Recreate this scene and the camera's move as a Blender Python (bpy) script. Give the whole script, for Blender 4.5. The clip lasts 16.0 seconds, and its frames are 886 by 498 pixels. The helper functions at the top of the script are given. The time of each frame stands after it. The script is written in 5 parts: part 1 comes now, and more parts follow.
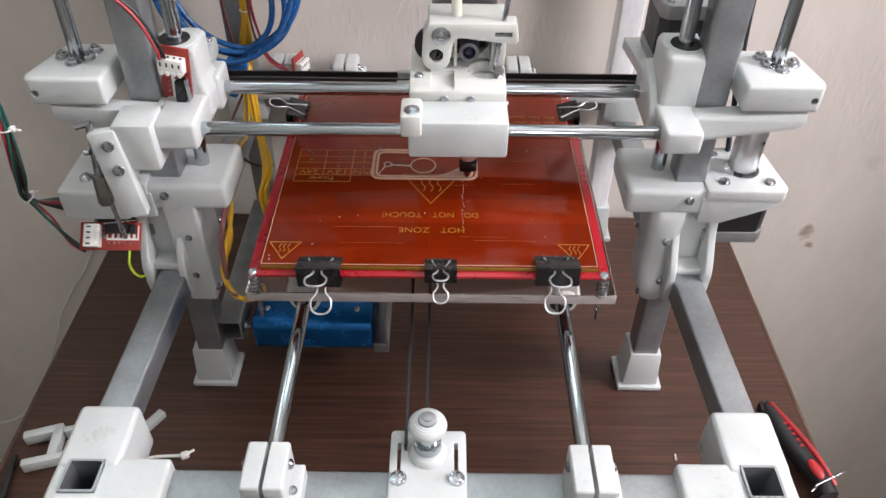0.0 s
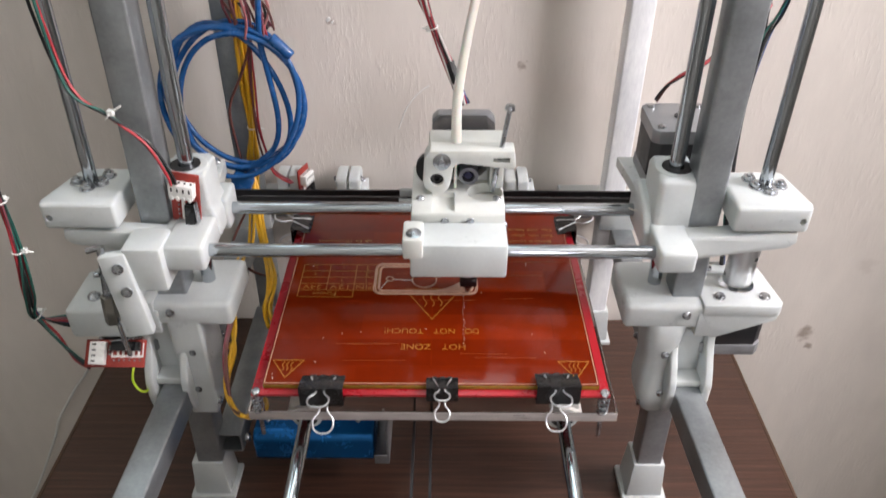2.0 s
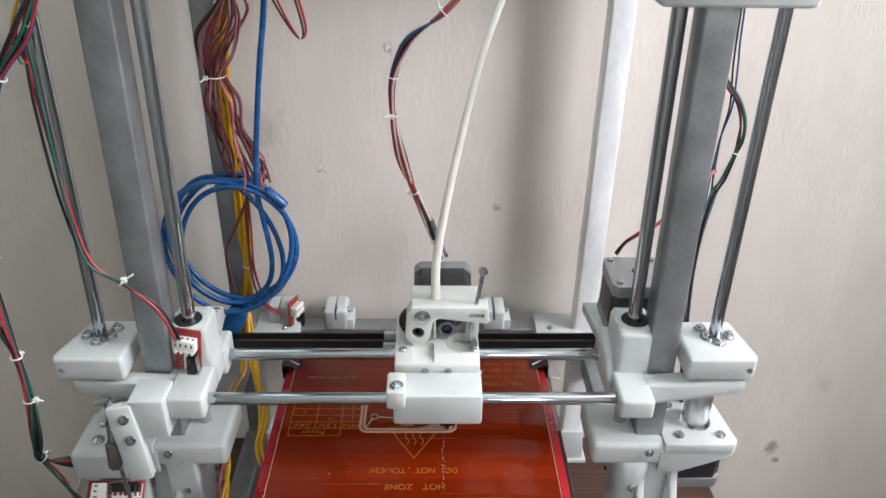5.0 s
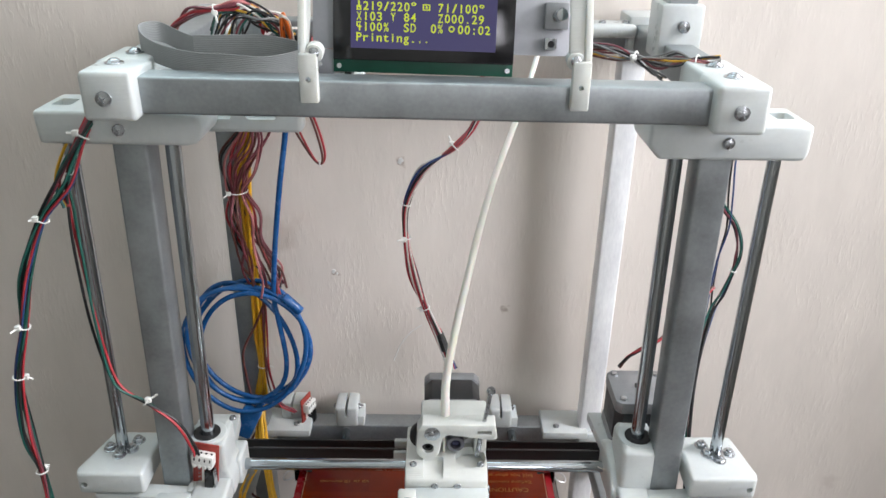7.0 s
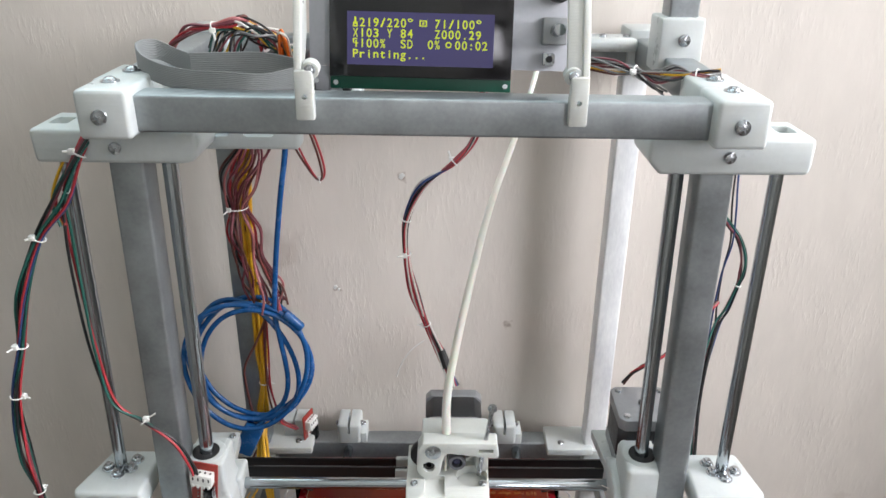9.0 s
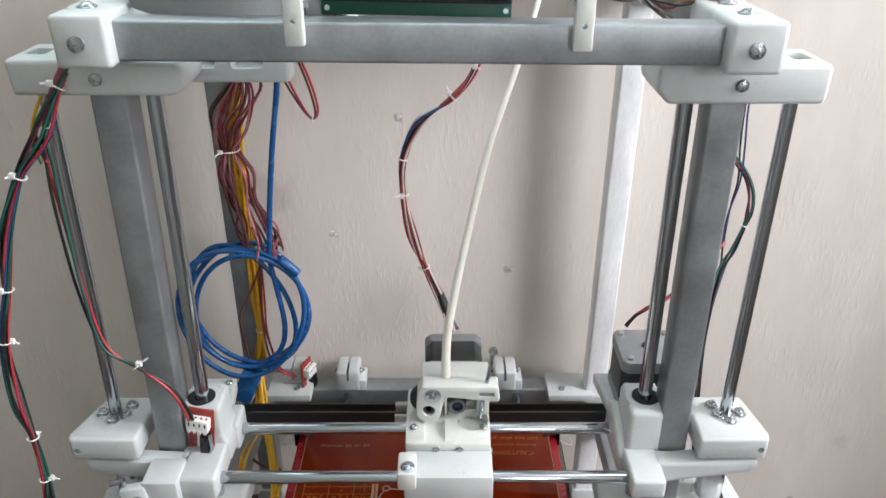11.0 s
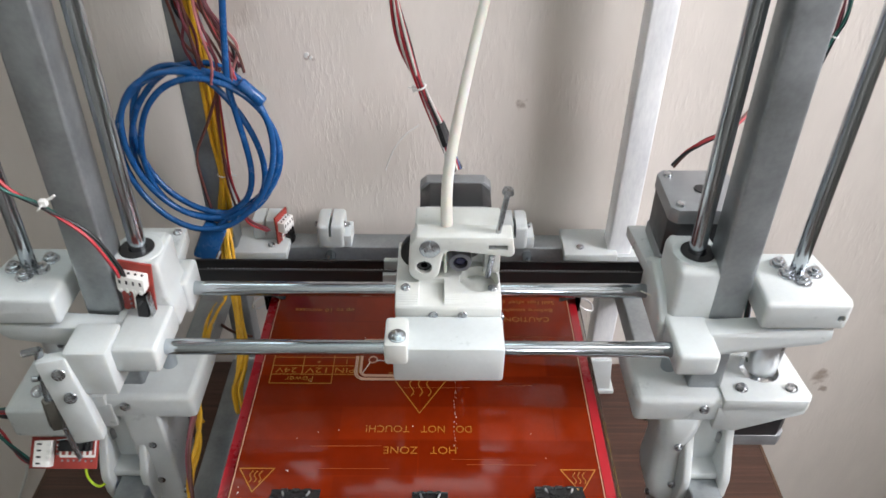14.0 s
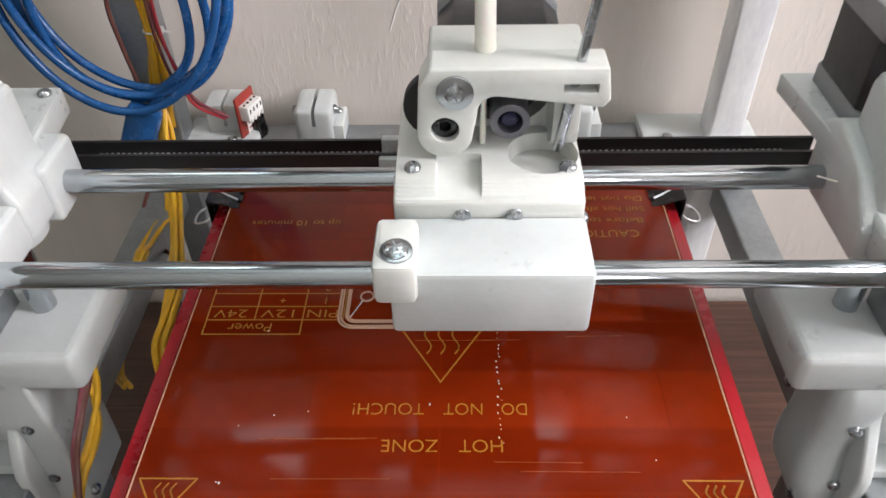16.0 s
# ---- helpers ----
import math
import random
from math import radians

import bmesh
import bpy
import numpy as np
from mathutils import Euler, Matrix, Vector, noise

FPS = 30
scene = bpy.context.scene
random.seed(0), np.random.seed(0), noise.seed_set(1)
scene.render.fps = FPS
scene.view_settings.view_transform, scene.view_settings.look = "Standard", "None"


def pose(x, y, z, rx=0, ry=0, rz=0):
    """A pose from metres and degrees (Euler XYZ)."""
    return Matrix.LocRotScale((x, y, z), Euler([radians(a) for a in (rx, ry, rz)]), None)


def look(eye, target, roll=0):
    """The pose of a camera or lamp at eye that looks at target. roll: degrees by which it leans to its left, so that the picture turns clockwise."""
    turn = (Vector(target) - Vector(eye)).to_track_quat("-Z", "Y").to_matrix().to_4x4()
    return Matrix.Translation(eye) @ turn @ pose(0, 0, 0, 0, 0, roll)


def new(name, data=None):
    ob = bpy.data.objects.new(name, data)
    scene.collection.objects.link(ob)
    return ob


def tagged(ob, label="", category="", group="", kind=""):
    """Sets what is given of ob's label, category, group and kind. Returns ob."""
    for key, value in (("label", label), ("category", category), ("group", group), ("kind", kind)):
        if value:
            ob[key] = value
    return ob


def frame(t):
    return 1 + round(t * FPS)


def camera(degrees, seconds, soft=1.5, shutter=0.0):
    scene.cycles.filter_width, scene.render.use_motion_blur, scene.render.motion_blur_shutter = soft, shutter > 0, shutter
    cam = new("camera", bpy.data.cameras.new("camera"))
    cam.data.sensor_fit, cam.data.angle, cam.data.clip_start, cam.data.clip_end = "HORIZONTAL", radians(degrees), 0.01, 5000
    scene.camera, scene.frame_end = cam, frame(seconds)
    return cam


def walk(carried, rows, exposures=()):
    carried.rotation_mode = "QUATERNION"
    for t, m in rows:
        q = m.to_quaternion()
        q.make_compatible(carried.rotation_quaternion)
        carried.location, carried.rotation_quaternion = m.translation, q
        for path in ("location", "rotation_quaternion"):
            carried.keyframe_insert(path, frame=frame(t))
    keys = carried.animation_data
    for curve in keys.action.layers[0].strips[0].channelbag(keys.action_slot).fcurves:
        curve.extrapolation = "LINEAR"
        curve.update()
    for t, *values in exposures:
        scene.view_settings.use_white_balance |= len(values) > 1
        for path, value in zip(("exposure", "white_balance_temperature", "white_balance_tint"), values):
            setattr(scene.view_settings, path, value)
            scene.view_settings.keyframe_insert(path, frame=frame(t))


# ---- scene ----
cam = camera(60.6, 16.0, shutter=0.5)
PATH = [
    (0, (0.008, -0.32, 0.505), (0.009, 1.176, -0.822), 0.6),
    (0.5, (0.006, -0.32, 0.508), (0.001, 1.193, -0.8), 0.7),
    (1, (0.007, -0.317, 0.513), (0.016, 1.226, -0.759), 0.9),
    (1.5, (0.006, -0.317, 0.521), (0.006, 1.267, -0.7), 0.6),
    (2, (0.007, -0.314, 0.527), (0.007, 1.319, -0.627), 0.3),
    (2.5, (0.006, -0.319, 0.537), (0.014, 1.379, -0.52), 0.5),
    (3, (0.006, -0.32, 0.544), (0.003, 1.413, -0.456), 0.3),
    (3.2, (0.006, -0.323, 0.549), (0.014, 1.414, -0.444), 0.5),
    (5.3, (0.01, -0.329, 0.602), (0.049, 1.42, -0.366), 0.8),
    (5.5, (0.008, -0.328, 0.609), (0.019, 1.433, -0.339), 0.7),
    (6, (0.007, -0.328, 0.625), (-0.001, 1.454, -0.283), -0.0),
    (6.5, (0.007, -0.33, 0.639), (0.021, 1.463, -0.246), 0.6),
    (7, (0.007, -0.33, 0.645), (0.026, 1.479, -0.208), 0.9),
    (7.5, (0.011, -0.326, 0.643), (0.031, 1.495, -0.184), 1.2),
    (8, (0.012, -0.325, 0.645), (0.018, 1.503, -0.166), 0.7),
    (8.2, (0.011, -0.325, 0.646), (0.018, 1.506, -0.159), 0.7),
    (10.3, (0.014, -0.325, 0.638), (-0.002, 1.474, -0.236), -0.4),
    (10.5, (0.013, -0.323, 0.635), (0.015, 1.473, -0.245), 0.1),
    (11, (0.012, -0.315, 0.629), (0.015, 1.457, -0.299), -0.0),
    (11.5, (0.013, -0.309, 0.623), (-0.016, 1.443, -0.341), -0.8),
    (12, (0.015, -0.299, 0.61), (0.008, 1.418, -0.416), -0.3),
    (12.5, (0.012, -0.289, 0.597), (0.006, 1.403, -0.47), -0.0),
    (13, (0.012, -0.281, 0.586), (0.017, 1.389, -0.514), -0.1),
    (13.5, (0.014, -0.257, 0.565), (0.019, 1.375, -0.591), 0.2),
    (14, (0.011, -0.228, 0.549), (0.021, 1.36, -0.667), 0.6),
    (14.5, (0.009, -0.191, 0.515), (0.031, 1.355, -0.753), 1.4),
    (15, (0.01, -0.155, 0.477), (-0.009, 1.342, -0.849), 0.5),
    (15.5, (0.01, -0.124, 0.444), (-0.031, 1.355, -0.901), -1.3),
    (16, (0.008, -0.103, 0.419), (-0.043, 1.383, -0.919), -1.5),
]
walk(cam, [(t, look(eye, target, roll)) for t, eye, target, roll in PATH], exposures=[(0, -0.2, 6600, 16), (1.5, -0.2, 6750, 16), (3, -0.2, 6400, 11), (6, -0.33, 6350, 10), (8, -0.35, 6400, 10), (10.5, -0.33, 6400, 10), (13, -0.28, 6350, 10), (16, -0.2, 6600, 13)])


# ---- world, light ----
world = bpy.data.worlds.new("world")
scene.world = world
world.use_nodes = True
wn = world.node_tree.nodes
sky = wn.new("ShaderNodeTexSky")
sky.sky_type = "NISHITA"
sky.sun_disc = False
sky.sun_elevation, sky.sun_rotation = radians(38), radians(70)
world.node_tree.links.new(sky.outputs[0], wn["Background"].inputs[0])
wn["Background"].inputs[1].default_value = 0.1


def window_light(name, place, target, width, height, power, colour):
    """Sky light in a window's opening."""
    data = bpy.data.lights.new(name, "AREA")
    data.shape, data.size, data.size_y, data.energy, data.color = "RECTANGLE", width, height, power, colour
    ob = new(name, data)
    ob.matrix_world = look(place, target)
    return ob


window_light("window_light_side", (1.14, -0.14, 1.05), (0, -0.14, 1.05), 0.44, 0.82, 40, (0.99, 0.965, 0.995))
# Unseen source added as soft fill for the front faces.
window_light("front_fill_light", (0.79, -2.03, 0.98), (0.79, 0, 0.98), 0.34, 0.75, 13, (0.97, 0.95, 1.0))
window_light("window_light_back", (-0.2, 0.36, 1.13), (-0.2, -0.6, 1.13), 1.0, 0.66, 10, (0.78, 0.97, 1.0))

# ---- materials ----
def material(name, colour, rough=0.5, metal=0.0, spread=0.12, scale=40.0, bump=0.0, bump_scale=300.0, stretch=(1, 1, 1), rough_spread=0.08, **more):
    """A node material with colour variation at two scales, uneven gloss and a fine relief."""
    m = bpy.data.materials.new(name)
    m.use_nodes = True
    n, ln = m.node_tree.nodes, m.node_tree.links
    b = n["Principled BSDF"]
    b.inputs["Metallic"].default_value = metal
    for key, value in more.items():
        b.inputs[key.replace("_", " ")].default_value = value
    geo = n.new("ShaderNodeTexCoord")
    mp = n.new("ShaderNodeMapping")
    mp.inputs["Scale"].default_value = stretch
    ln.new(geo.outputs["Object"], mp.inputs[0])
    big, fine = n.new("ShaderNodeTexNoise"), n.new("ShaderNodeTexNoise")
    for tex, s, d in ((big, scale, 4), (fine, scale * 9, 3)):
        tex.inputs["Scale"].default_value, tex.inputs["Detail"].default_value = s, d
        ln.new(mp.outputs[0], tex.inputs["Vector"])
    add = n.new("ShaderNodeMath")
    add.operation = "MULTIPLY_ADD"
    add.inputs[1].default_value = 0.4
    ln.new(fine.outputs[0], add.inputs[0])
    ln.new(big.outputs[0], add.inputs[2])
    ramp = n.new("ShaderNodeValToRGB")
    ramp.color_ramp.elements[0].position, ramp.color_ramp.elements[1].position = 0.45, 0.95
    ramp.color_ramp.elements[0].color = (*[max(0, c * (1 - spread)) for c in colour], 1)
    ramp.color_ramp.elements[1].color = (*[min(1, c * (1 + spread)) for c in colour], 1)
    ln.new(add.outputs[0], ramp.inputs[0])
    ln.new(ramp.outputs[0], b.inputs["Base Color"])
    rr = n.new("ShaderNodeMapRange")
    rr.inputs["From Min"].default_value, rr.inputs["From Max"].default_value = 0.45, 0.95
    rr.inputs["To Min"].default_value, rr.inputs["To Max"].default_value = max(0.02, rough - rough_spread), min(1, rough + rough_spread)
    ln.new(add.outputs[0], rr.inputs[0])
    ln.new(rr.outputs[0], b.inputs["Roughness"])
    if bump:
        grain = n.new("ShaderNodeTexNoise")
        grain.inputs["Scale"].default_value, grain.inputs["Detail"].default_value = bump_scale, 4
        ln.new(mp.outputs[0], grain.inputs["Vector"])
        bp = n.new("ShaderNodeBump")
        bp.inputs["Strength"].default_value, bp.inputs["Distance"].default_value = bump, 0.001
        ln.new(grain.outputs[0], bp.inputs["Height"])
        ln.new(bp.outputs[0], b.inputs["Normal"])
    return m


def printed_plastic(name, colour):
    """Layered translucent plastic: thin layer lines all along z."""
    m = material(name, colour, 0.32, 0, 0.06, 45, 0, 1, (1, 1, 1), 0.06, Subsurface_Weight=0.35, Subsurface_Scale=0.005)
    n, ln = m.node_tree.nodes, m.node_tree.links
    b = n["Principled BSDF"]
    b.inputs["Subsurface Radius"].default_value = (1.0, 0.9, 0.75)
    tc = n.new("ShaderNodeTexCoord")
    wave = n.new("ShaderNodeTexWave")
    wave.bands_direction = "Z"
    wave.inputs["Scale"].default_value, wave.inputs["Distortion"].default_value = 480, 1.2
    wave.inputs["Detail Scale"].default_value = 0.2
    ln.new(tc.outputs["Object"], wave.inputs["Vector"])
    bp = n.new("ShaderNodeBump")
    bp.inputs["Strength"].default_value, bp.inputs["Distance"].default_value = 0.25, 0.0003
    ln.new(wave.outputs["Fac"], bp.inputs["Height"])
    ln.new(bp.outputs[0], b.inputs["Normal"])
    return m


def wall_plaster():
    """Old beige paint on brushed plaster, with streaks, patches and a few brown stains."""
    m = material("wall_plaster", (0.735, 0.685, 0.63), 0.62, 0, 0.09, 4.5, 0.42, 70, (1.3, 1, 0.5), 0.06)
    n, ln = m.node_tree.nodes, m.node_tree.links
    b = n["Principled BSDF"]
    base = b.inputs["Base Color"].links[0].from_socket
    tc = n.new("ShaderNodeTexCoord")
    for (x, z, r, k) in ((0.400, -0.024, 0.013, 0.6), (0.41, -0.042, 0.007, 0.6), (0.0755, 0.28, 0.006, 0.5), (-0.025, 0.428, 0.006, 0.5), (-0.088, 0.318, 0.005, 0.5), (0.44, 0.07, 0.014, 0.12), (-0.14, 0.36, 0.03, 0.2), (0.02, 0.20, 0.02, 0.2)):
        off = n.new("ShaderNodeVectorMath")
        off.operation = "SUBTRACT"
        off.inputs[1].default_value = (x, 0.309, z)
        ln.new(tc.outputs["Object"], off.inputs[0])
        warp = n.new("ShaderNodeTexNoise")
        warp.inputs["Scale"].default_value, warp.inputs["Detail"].default_value = 0.9 / r, 5
        ln.new(tc.outputs["Object"], warp.inputs["Vector"])
        ln_ = n.new("ShaderNodeVectorMath")
        ln_.operation = "LENGTH"
        ln.new(off.outputs[0], ln_.inputs[0])
        sm = n.new("ShaderNodeMath")
        sm.operation = "MULTIPLY_ADD"
        sm.inputs[1].default_value = r * 2.6
        ln.new(warp.outputs[0], sm.inputs[0])
        ln.new(ln_.outputs["Value"], sm.inputs[2])
        fall = n.new("ShaderNodeMapRange")
        fall.inputs["From Min"].default_value, fall.inputs["From Max"].default_value = r * 1.6, r * 2.1
        fall.inputs["To Min"].default_value, fall.inputs["To Max"].default_value = k, 0
        ln.new(sm.outputs[0], fall.inputs[0])
        mix = n.new("ShaderNodeMix")
        mix.data_type = "RGBA"
        ln.new(fall.outputs[0], mix.inputs[0])
        ln.new(base, mix.inputs[6])
        mix.inputs[7].default_value = (0.20, 0.115, 0.06, 1)
        base = mix.outputs[2]
    ln.new(base, b.inputs["Base Color"])
    # runs of the brush: long upright ridges over fine grit
    bp = [k for k in n if k.bl_idname == "ShaderNodeBump"][0]
    bp.inputs["Distance"].default_value = 0.0005
    mp2 = n.new("ShaderNodeMapping")
    mp2.inputs["Scale"].default_value = (1, 1, 0.28)
    ln.new(tc.outputs["Object"], mp2.inputs[0])
    ridge, where = n.new("ShaderNodeTexNoise"), n.new("ShaderNodeTexNoise")
    for tex, scale, detail, source in ((ridge, 300, 5, mp2.outputs[0]), (where, 16, 4, tc.outputs["Object"])):
        tex.inputs["Scale"].default_value, tex.inputs["Detail"].default_value = scale, detail
        ln.new(source, tex.inputs["Vector"])
    # only the crests stand out, and only in some patches
    crest, patch, height = n.new("ShaderNodeMapRange"), n.new("ShaderNodeMapRange"), n.new("ShaderNodeMath")
    for node, source, lo, hi, to in ((crest, ridge, 0.48, 0.80, 1.0), (patch, where, 0.40, 0.72, 1.0)):
        node.inputs["From Min"].default_value, node.inputs["From Max"].default_value = lo, hi
        node.inputs["To Max"].default_value = to
        ln.new(source.outputs[0], node.inputs[0])
    height.operation = "MULTIPLY"
    ln.new(crest.outputs[0], height.inputs[0])
    ln.new(patch.outputs[0], height.inputs[1])
    bp2 = n.new("ShaderNodeBump")
    bp2.inputs["Strength"].default_value, bp2.inputs["Distance"].default_value = 0.5, 0.00085
    ln.new(height.outputs[0], bp2.inputs["Height"])
    ln.new(bp.outputs[0], bp2.inputs["Normal"])
    ln.new(bp2.outputs[0], b.inputs["Normal"])
    return m


def wood_laminate():
    """Dark walnut laminate, grain along x."""
    m = material("wood_laminate", (0.060, 0.026, 0.016), 0.38, 0, 0.3, 14, 0.12, 160, (0.9, 22, 22), 0.06)
    n, ln = m.node_tree.nodes, m.node_tree.links
    b = n["Principled BSDF"]
    tc = n.new("ShaderNodeTexCoord")
    mp = n.new("ShaderNodeMapping")
    mp.inputs["Scale"].default_value = (4.5, 190, 190)
    ln.new(tc.outputs["Object"], mp.inputs[0])
    tex = n.new("ShaderNodeTexNoise")
    tex.inputs["Scale"].default_value, tex.inputs["Detail"].default_value, tex.inputs["Roughness"].default_value = 1.6, 8, 0.62
    tex.inputs["Distortion"].default_value = 0.4
    ln.new(mp.outputs[0], tex.inputs["Vector"])
    ramp = n.new("ShaderNodeValToRGB")
    e = ramp.color_ramp.elements
    e[0].position, e[0].color = 0.33, (0.032, 0.014, 0.009, 1)
    e[1].position, e[1].color = 0.72, (0.105, 0.048, 0.030, 1)
    mid = e.new(0.52)
    mid.color = (0.060, 0.026, 0.016, 1)
    ln.new(tex.outputs[0], ramp.inputs[0])
    ln.new(ramp.outputs[0], b.inputs["Base Color"])
    b.inputs["Specular IOR Level"].default_value = 0.5
    return m


def kapton_glass():
    """Amber tape laid in strips on glass: glossy, each strip of a slightly different tint, with faint smears."""
    m = material("amber_film", (0.185, 0.016, 0.002), 0.10, 0, 0.16, 16, 0.012, 60, (1, 1, 1), 0.03)
    n, ln = m.node_tree.nodes, m.node_tree.links
    b = n["Principled BSDF"]
    b.inputs["Specular IOR Level"].default_value = 0.22
    tc = n.new("ShaderNodeTexCoord")
    tape = n.new("ShaderNodeTexBrick")
    tape.offset = 0.37
    for key, value in (("Scale", 1.0), ("Brick Width", 0.125), ("Row Height", 0.0245), ("Mortar Size", 0.0007), ("Mortar Smooth", 0.6), ("Bias", -0.1)):
        tape.inputs[key].default_value = value
    tape.inputs["Color1"].default_value, tape.inputs["Color2"].default_value, tape.inputs["Mortar"].default_value = (0.72, 0.66, 0.6, 1), (1.14, 1.2, 1.2, 1), (0.85, 0.85, 0.8, 1)
    ln.new(tc.outputs["Object"], tape.inputs["Vector"])
    mix = n.new("ShaderNodeMix")
    mix.data_type, mix.blend_type = "RGBA", "MULTIPLY"
    mix.inputs[0].default_value = 1.0
    ln.new(b.inputs["Base Color"].links[0].from_socket, mix.inputs[6])
    ln.new(tape.outputs["Color"], mix.inputs[7])
    ln.new(mix.outputs[2], b.inputs["Base Color"])
    return m


def clear(name, colour, rough, ior=1.49):
    m = bpy.data.materials.new(name)
    m.use_nodes = True
    b = m.node_tree.nodes["Principled BSDF"]
    b.inputs["Base Color"].default_value = (*colour, 1)
    b.inputs["Transmission Weight"].default_value, b.inputs["Roughness"].default_value, b.inputs["IOR"].default_value = 1, rough, ior
    return m


def glowing(name, colour, strength):
    m = bpy.data.materials.new(name)
    m.use_nodes = True
    b = m.node_tree.nodes["Principled BSDF"]
    b.inputs["Base Color"].default_value = (*[c * 0.2 for c in colour], 1)
    b.inputs["Emission Color"].default_value, b.inputs["Emission Strength"].default_value = (*colour, 1), strength
    b.inputs["Roughness"].default_value = 0.15
    return m


WHITE = printed_plastic("white_print", (0.54, 0.575, 0.57))
CREAM = printed_plastic("cream_print", (0.58, 0.60, 0.57))
STEEL = material("galvanised_steel", (0.33, 0.355, 0.365), 0.44, 0.8, 0.2, 45, 0.05, 600, (1, 1, 1), 0.07)
# Right rear post only: the daylight on it is put into this paler colour.
LITPOST = material("lit_post_steel", (0.86, 0.88, 0.91), 0.42, 0.0, 0.14, 60, 0.12, 400, (1, 1, 0.3), 0.1)
CHROME = material("polished_rod", (0.45, 0.485, 0.51), 0.14, 1.0, 0.02, 90, 0, 1, (1, 1, 1), 0.012)
BRASS = material("dull_standoff", (0.20, 0.185, 0.16), 0.36, 0.8, 0.15, 200)
SCREW = material("zinc_screw", (0.44, 0.46, 0.48), 0.24, 1.0, 0.06, 200)
ALU = material("aluminium", (0.72, 0.73, 0.745), 0.34, 1.0, 0.03, 200, 0, 1, (1, 1, 1), 0.02)
MOTORCAP = material("motor_cap", (0.30, 0.31, 0.32), 0.42, 0.6, 0.1, 120, 0.1, 900)
MOTORBODY = material("motor_laminations", (0.016, 0.017, 0.019), 0.38, 0.0, 0.25, 120, 0.1, 700)
GEAR = material("gear_steel", (0.17, 0.17, 0.19), 0.36, 0.7, 0.15, 200, 0.1, 900)
GEARPIN = material("blued_steel", (0.015, 0.014, 0.05), 0.25, 0.3, 0.2, 200)
BLACK = material("black_rubber", (0.012, 0.012, 0.013), 0.45, 0.0, 0.2, 150)
# Paler than the belt: the light the teeth catch is put into their colour.
LITTEETH = material("lit_belt_teeth", (0.17, 0.17, 0.18), 0.4, 0.0, 0.6, 150)
BLACKGLOSS = material("black_gloss", (0.006, 0.006, 0.007), 0.15, 0.0, 0.2, 150)
CLIPBLACK = material("clip_lacquer", (0.012, 0.012, 0.012), 0.25, 0.0, 0.2, 100)
WALL = wall_plaster()
# Darker than the back wall so the unseen walls bounce less light.
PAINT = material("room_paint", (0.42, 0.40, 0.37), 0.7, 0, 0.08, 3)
CEIL = material("ceiling_paint", (0.72, 0.72, 0.70), 0.8, 0, 0.05, 3)
FLOOR = material("floor_cement", (0.28, 0.25, 0.22), 0.5, 0, 0.15, 4, 0.1, 60)
WOOD = wood_laminate()
WOODEDGE = material("table_edge", (0.085, 0.045, 0.026), 0.5, 0, 0.3, 30, 0.1, 200, (1, 1, 6))
AMBER = kapton_glass()
THINPRINT = material("thin_print", (0.58, 0.36, 0.25), 0.45, 0, 0.1, 120)
REDPCB = material("red_board", (0.33, 0.009, 0.016), 0.30, 0, 0.12, 40)
SMEAR = material("film_scratch", (0.34, 0.10, 0.02), 0.4, 0, 0.2, 300)
INKYELLOW = material("yellow_ink", (0.36, 0.16, 0.012), 0.4, 0, 0.12, 300)
INKWHITE = material("pale_ink", (0.50, 0.29, 0.18), 0.4, 0, 0.12, 300)
FROSTED = material("sawn_acrylic", (0.46, 0.42, 0.40), 0.35, 0, 0.25, 60, 0.1, 300, (1, 1, 8), 0.1, Transmission_Weight=0.35)
GLASSEDGE = material("glass_edge", (0.20, 0.12, 0.015), 0.2, 0, 0.3, 40)
ACRYLIC = clear("acrylic", (0.86, 0.80, 0.76), 0.02, 1.25)
GLASS = clear("window_glass", (0.98, 0.99, 1.0), 0.0, 1.45)
SWITCHPCB = material("dull_red_board", (0.30, 0.035, 0.025), 0.4, 0, 0.2, 150)
BLUEANOD = material("blue_anodised", (0.004, 0.125, 0.38), 0.24, 0.65, 0.12, 60, 0.05, 300)
BLUECABLE = material("blue_cable", (0.014, 0.10, 0.30), 0.25, 0, 0.12, 90, 0.05, 400)
GREENPCB = material("green_board", (0.005, 0.075, 0.045), 0.35, 0, 0.15, 80)
GREYPCB = material("pale_board", (0.42, 0.43, 0.46), 0.4, 0, 0.08, 60)
RIBBON = material("ribbon_grey", (0.26, 0.27, 0.27), 0.5, 0, 0.08, 80)
TIE = material("nylon_tie", (0.80, 0.80, 0.77), 0.4, 0, 0.05, 200)
TUBEWHITE = material("filament_white", (0.80, 0.79, 0.72), 0.35, 0, 0.05, 100, Subsurface_Weight=0.2, Subsurface_Scale=0.002)
REDGRIP = material("red_rubber", (0.40, 0.02, 0.025), 0.45, 0, 0.15, 90)
SCREEN = glowing("lcd_backlight", (0.085, 0.075, 0.22), 0.5)
LCDTEXT = glowing("lcd_text", (0.68, 0.78, 0.04), 0.8)
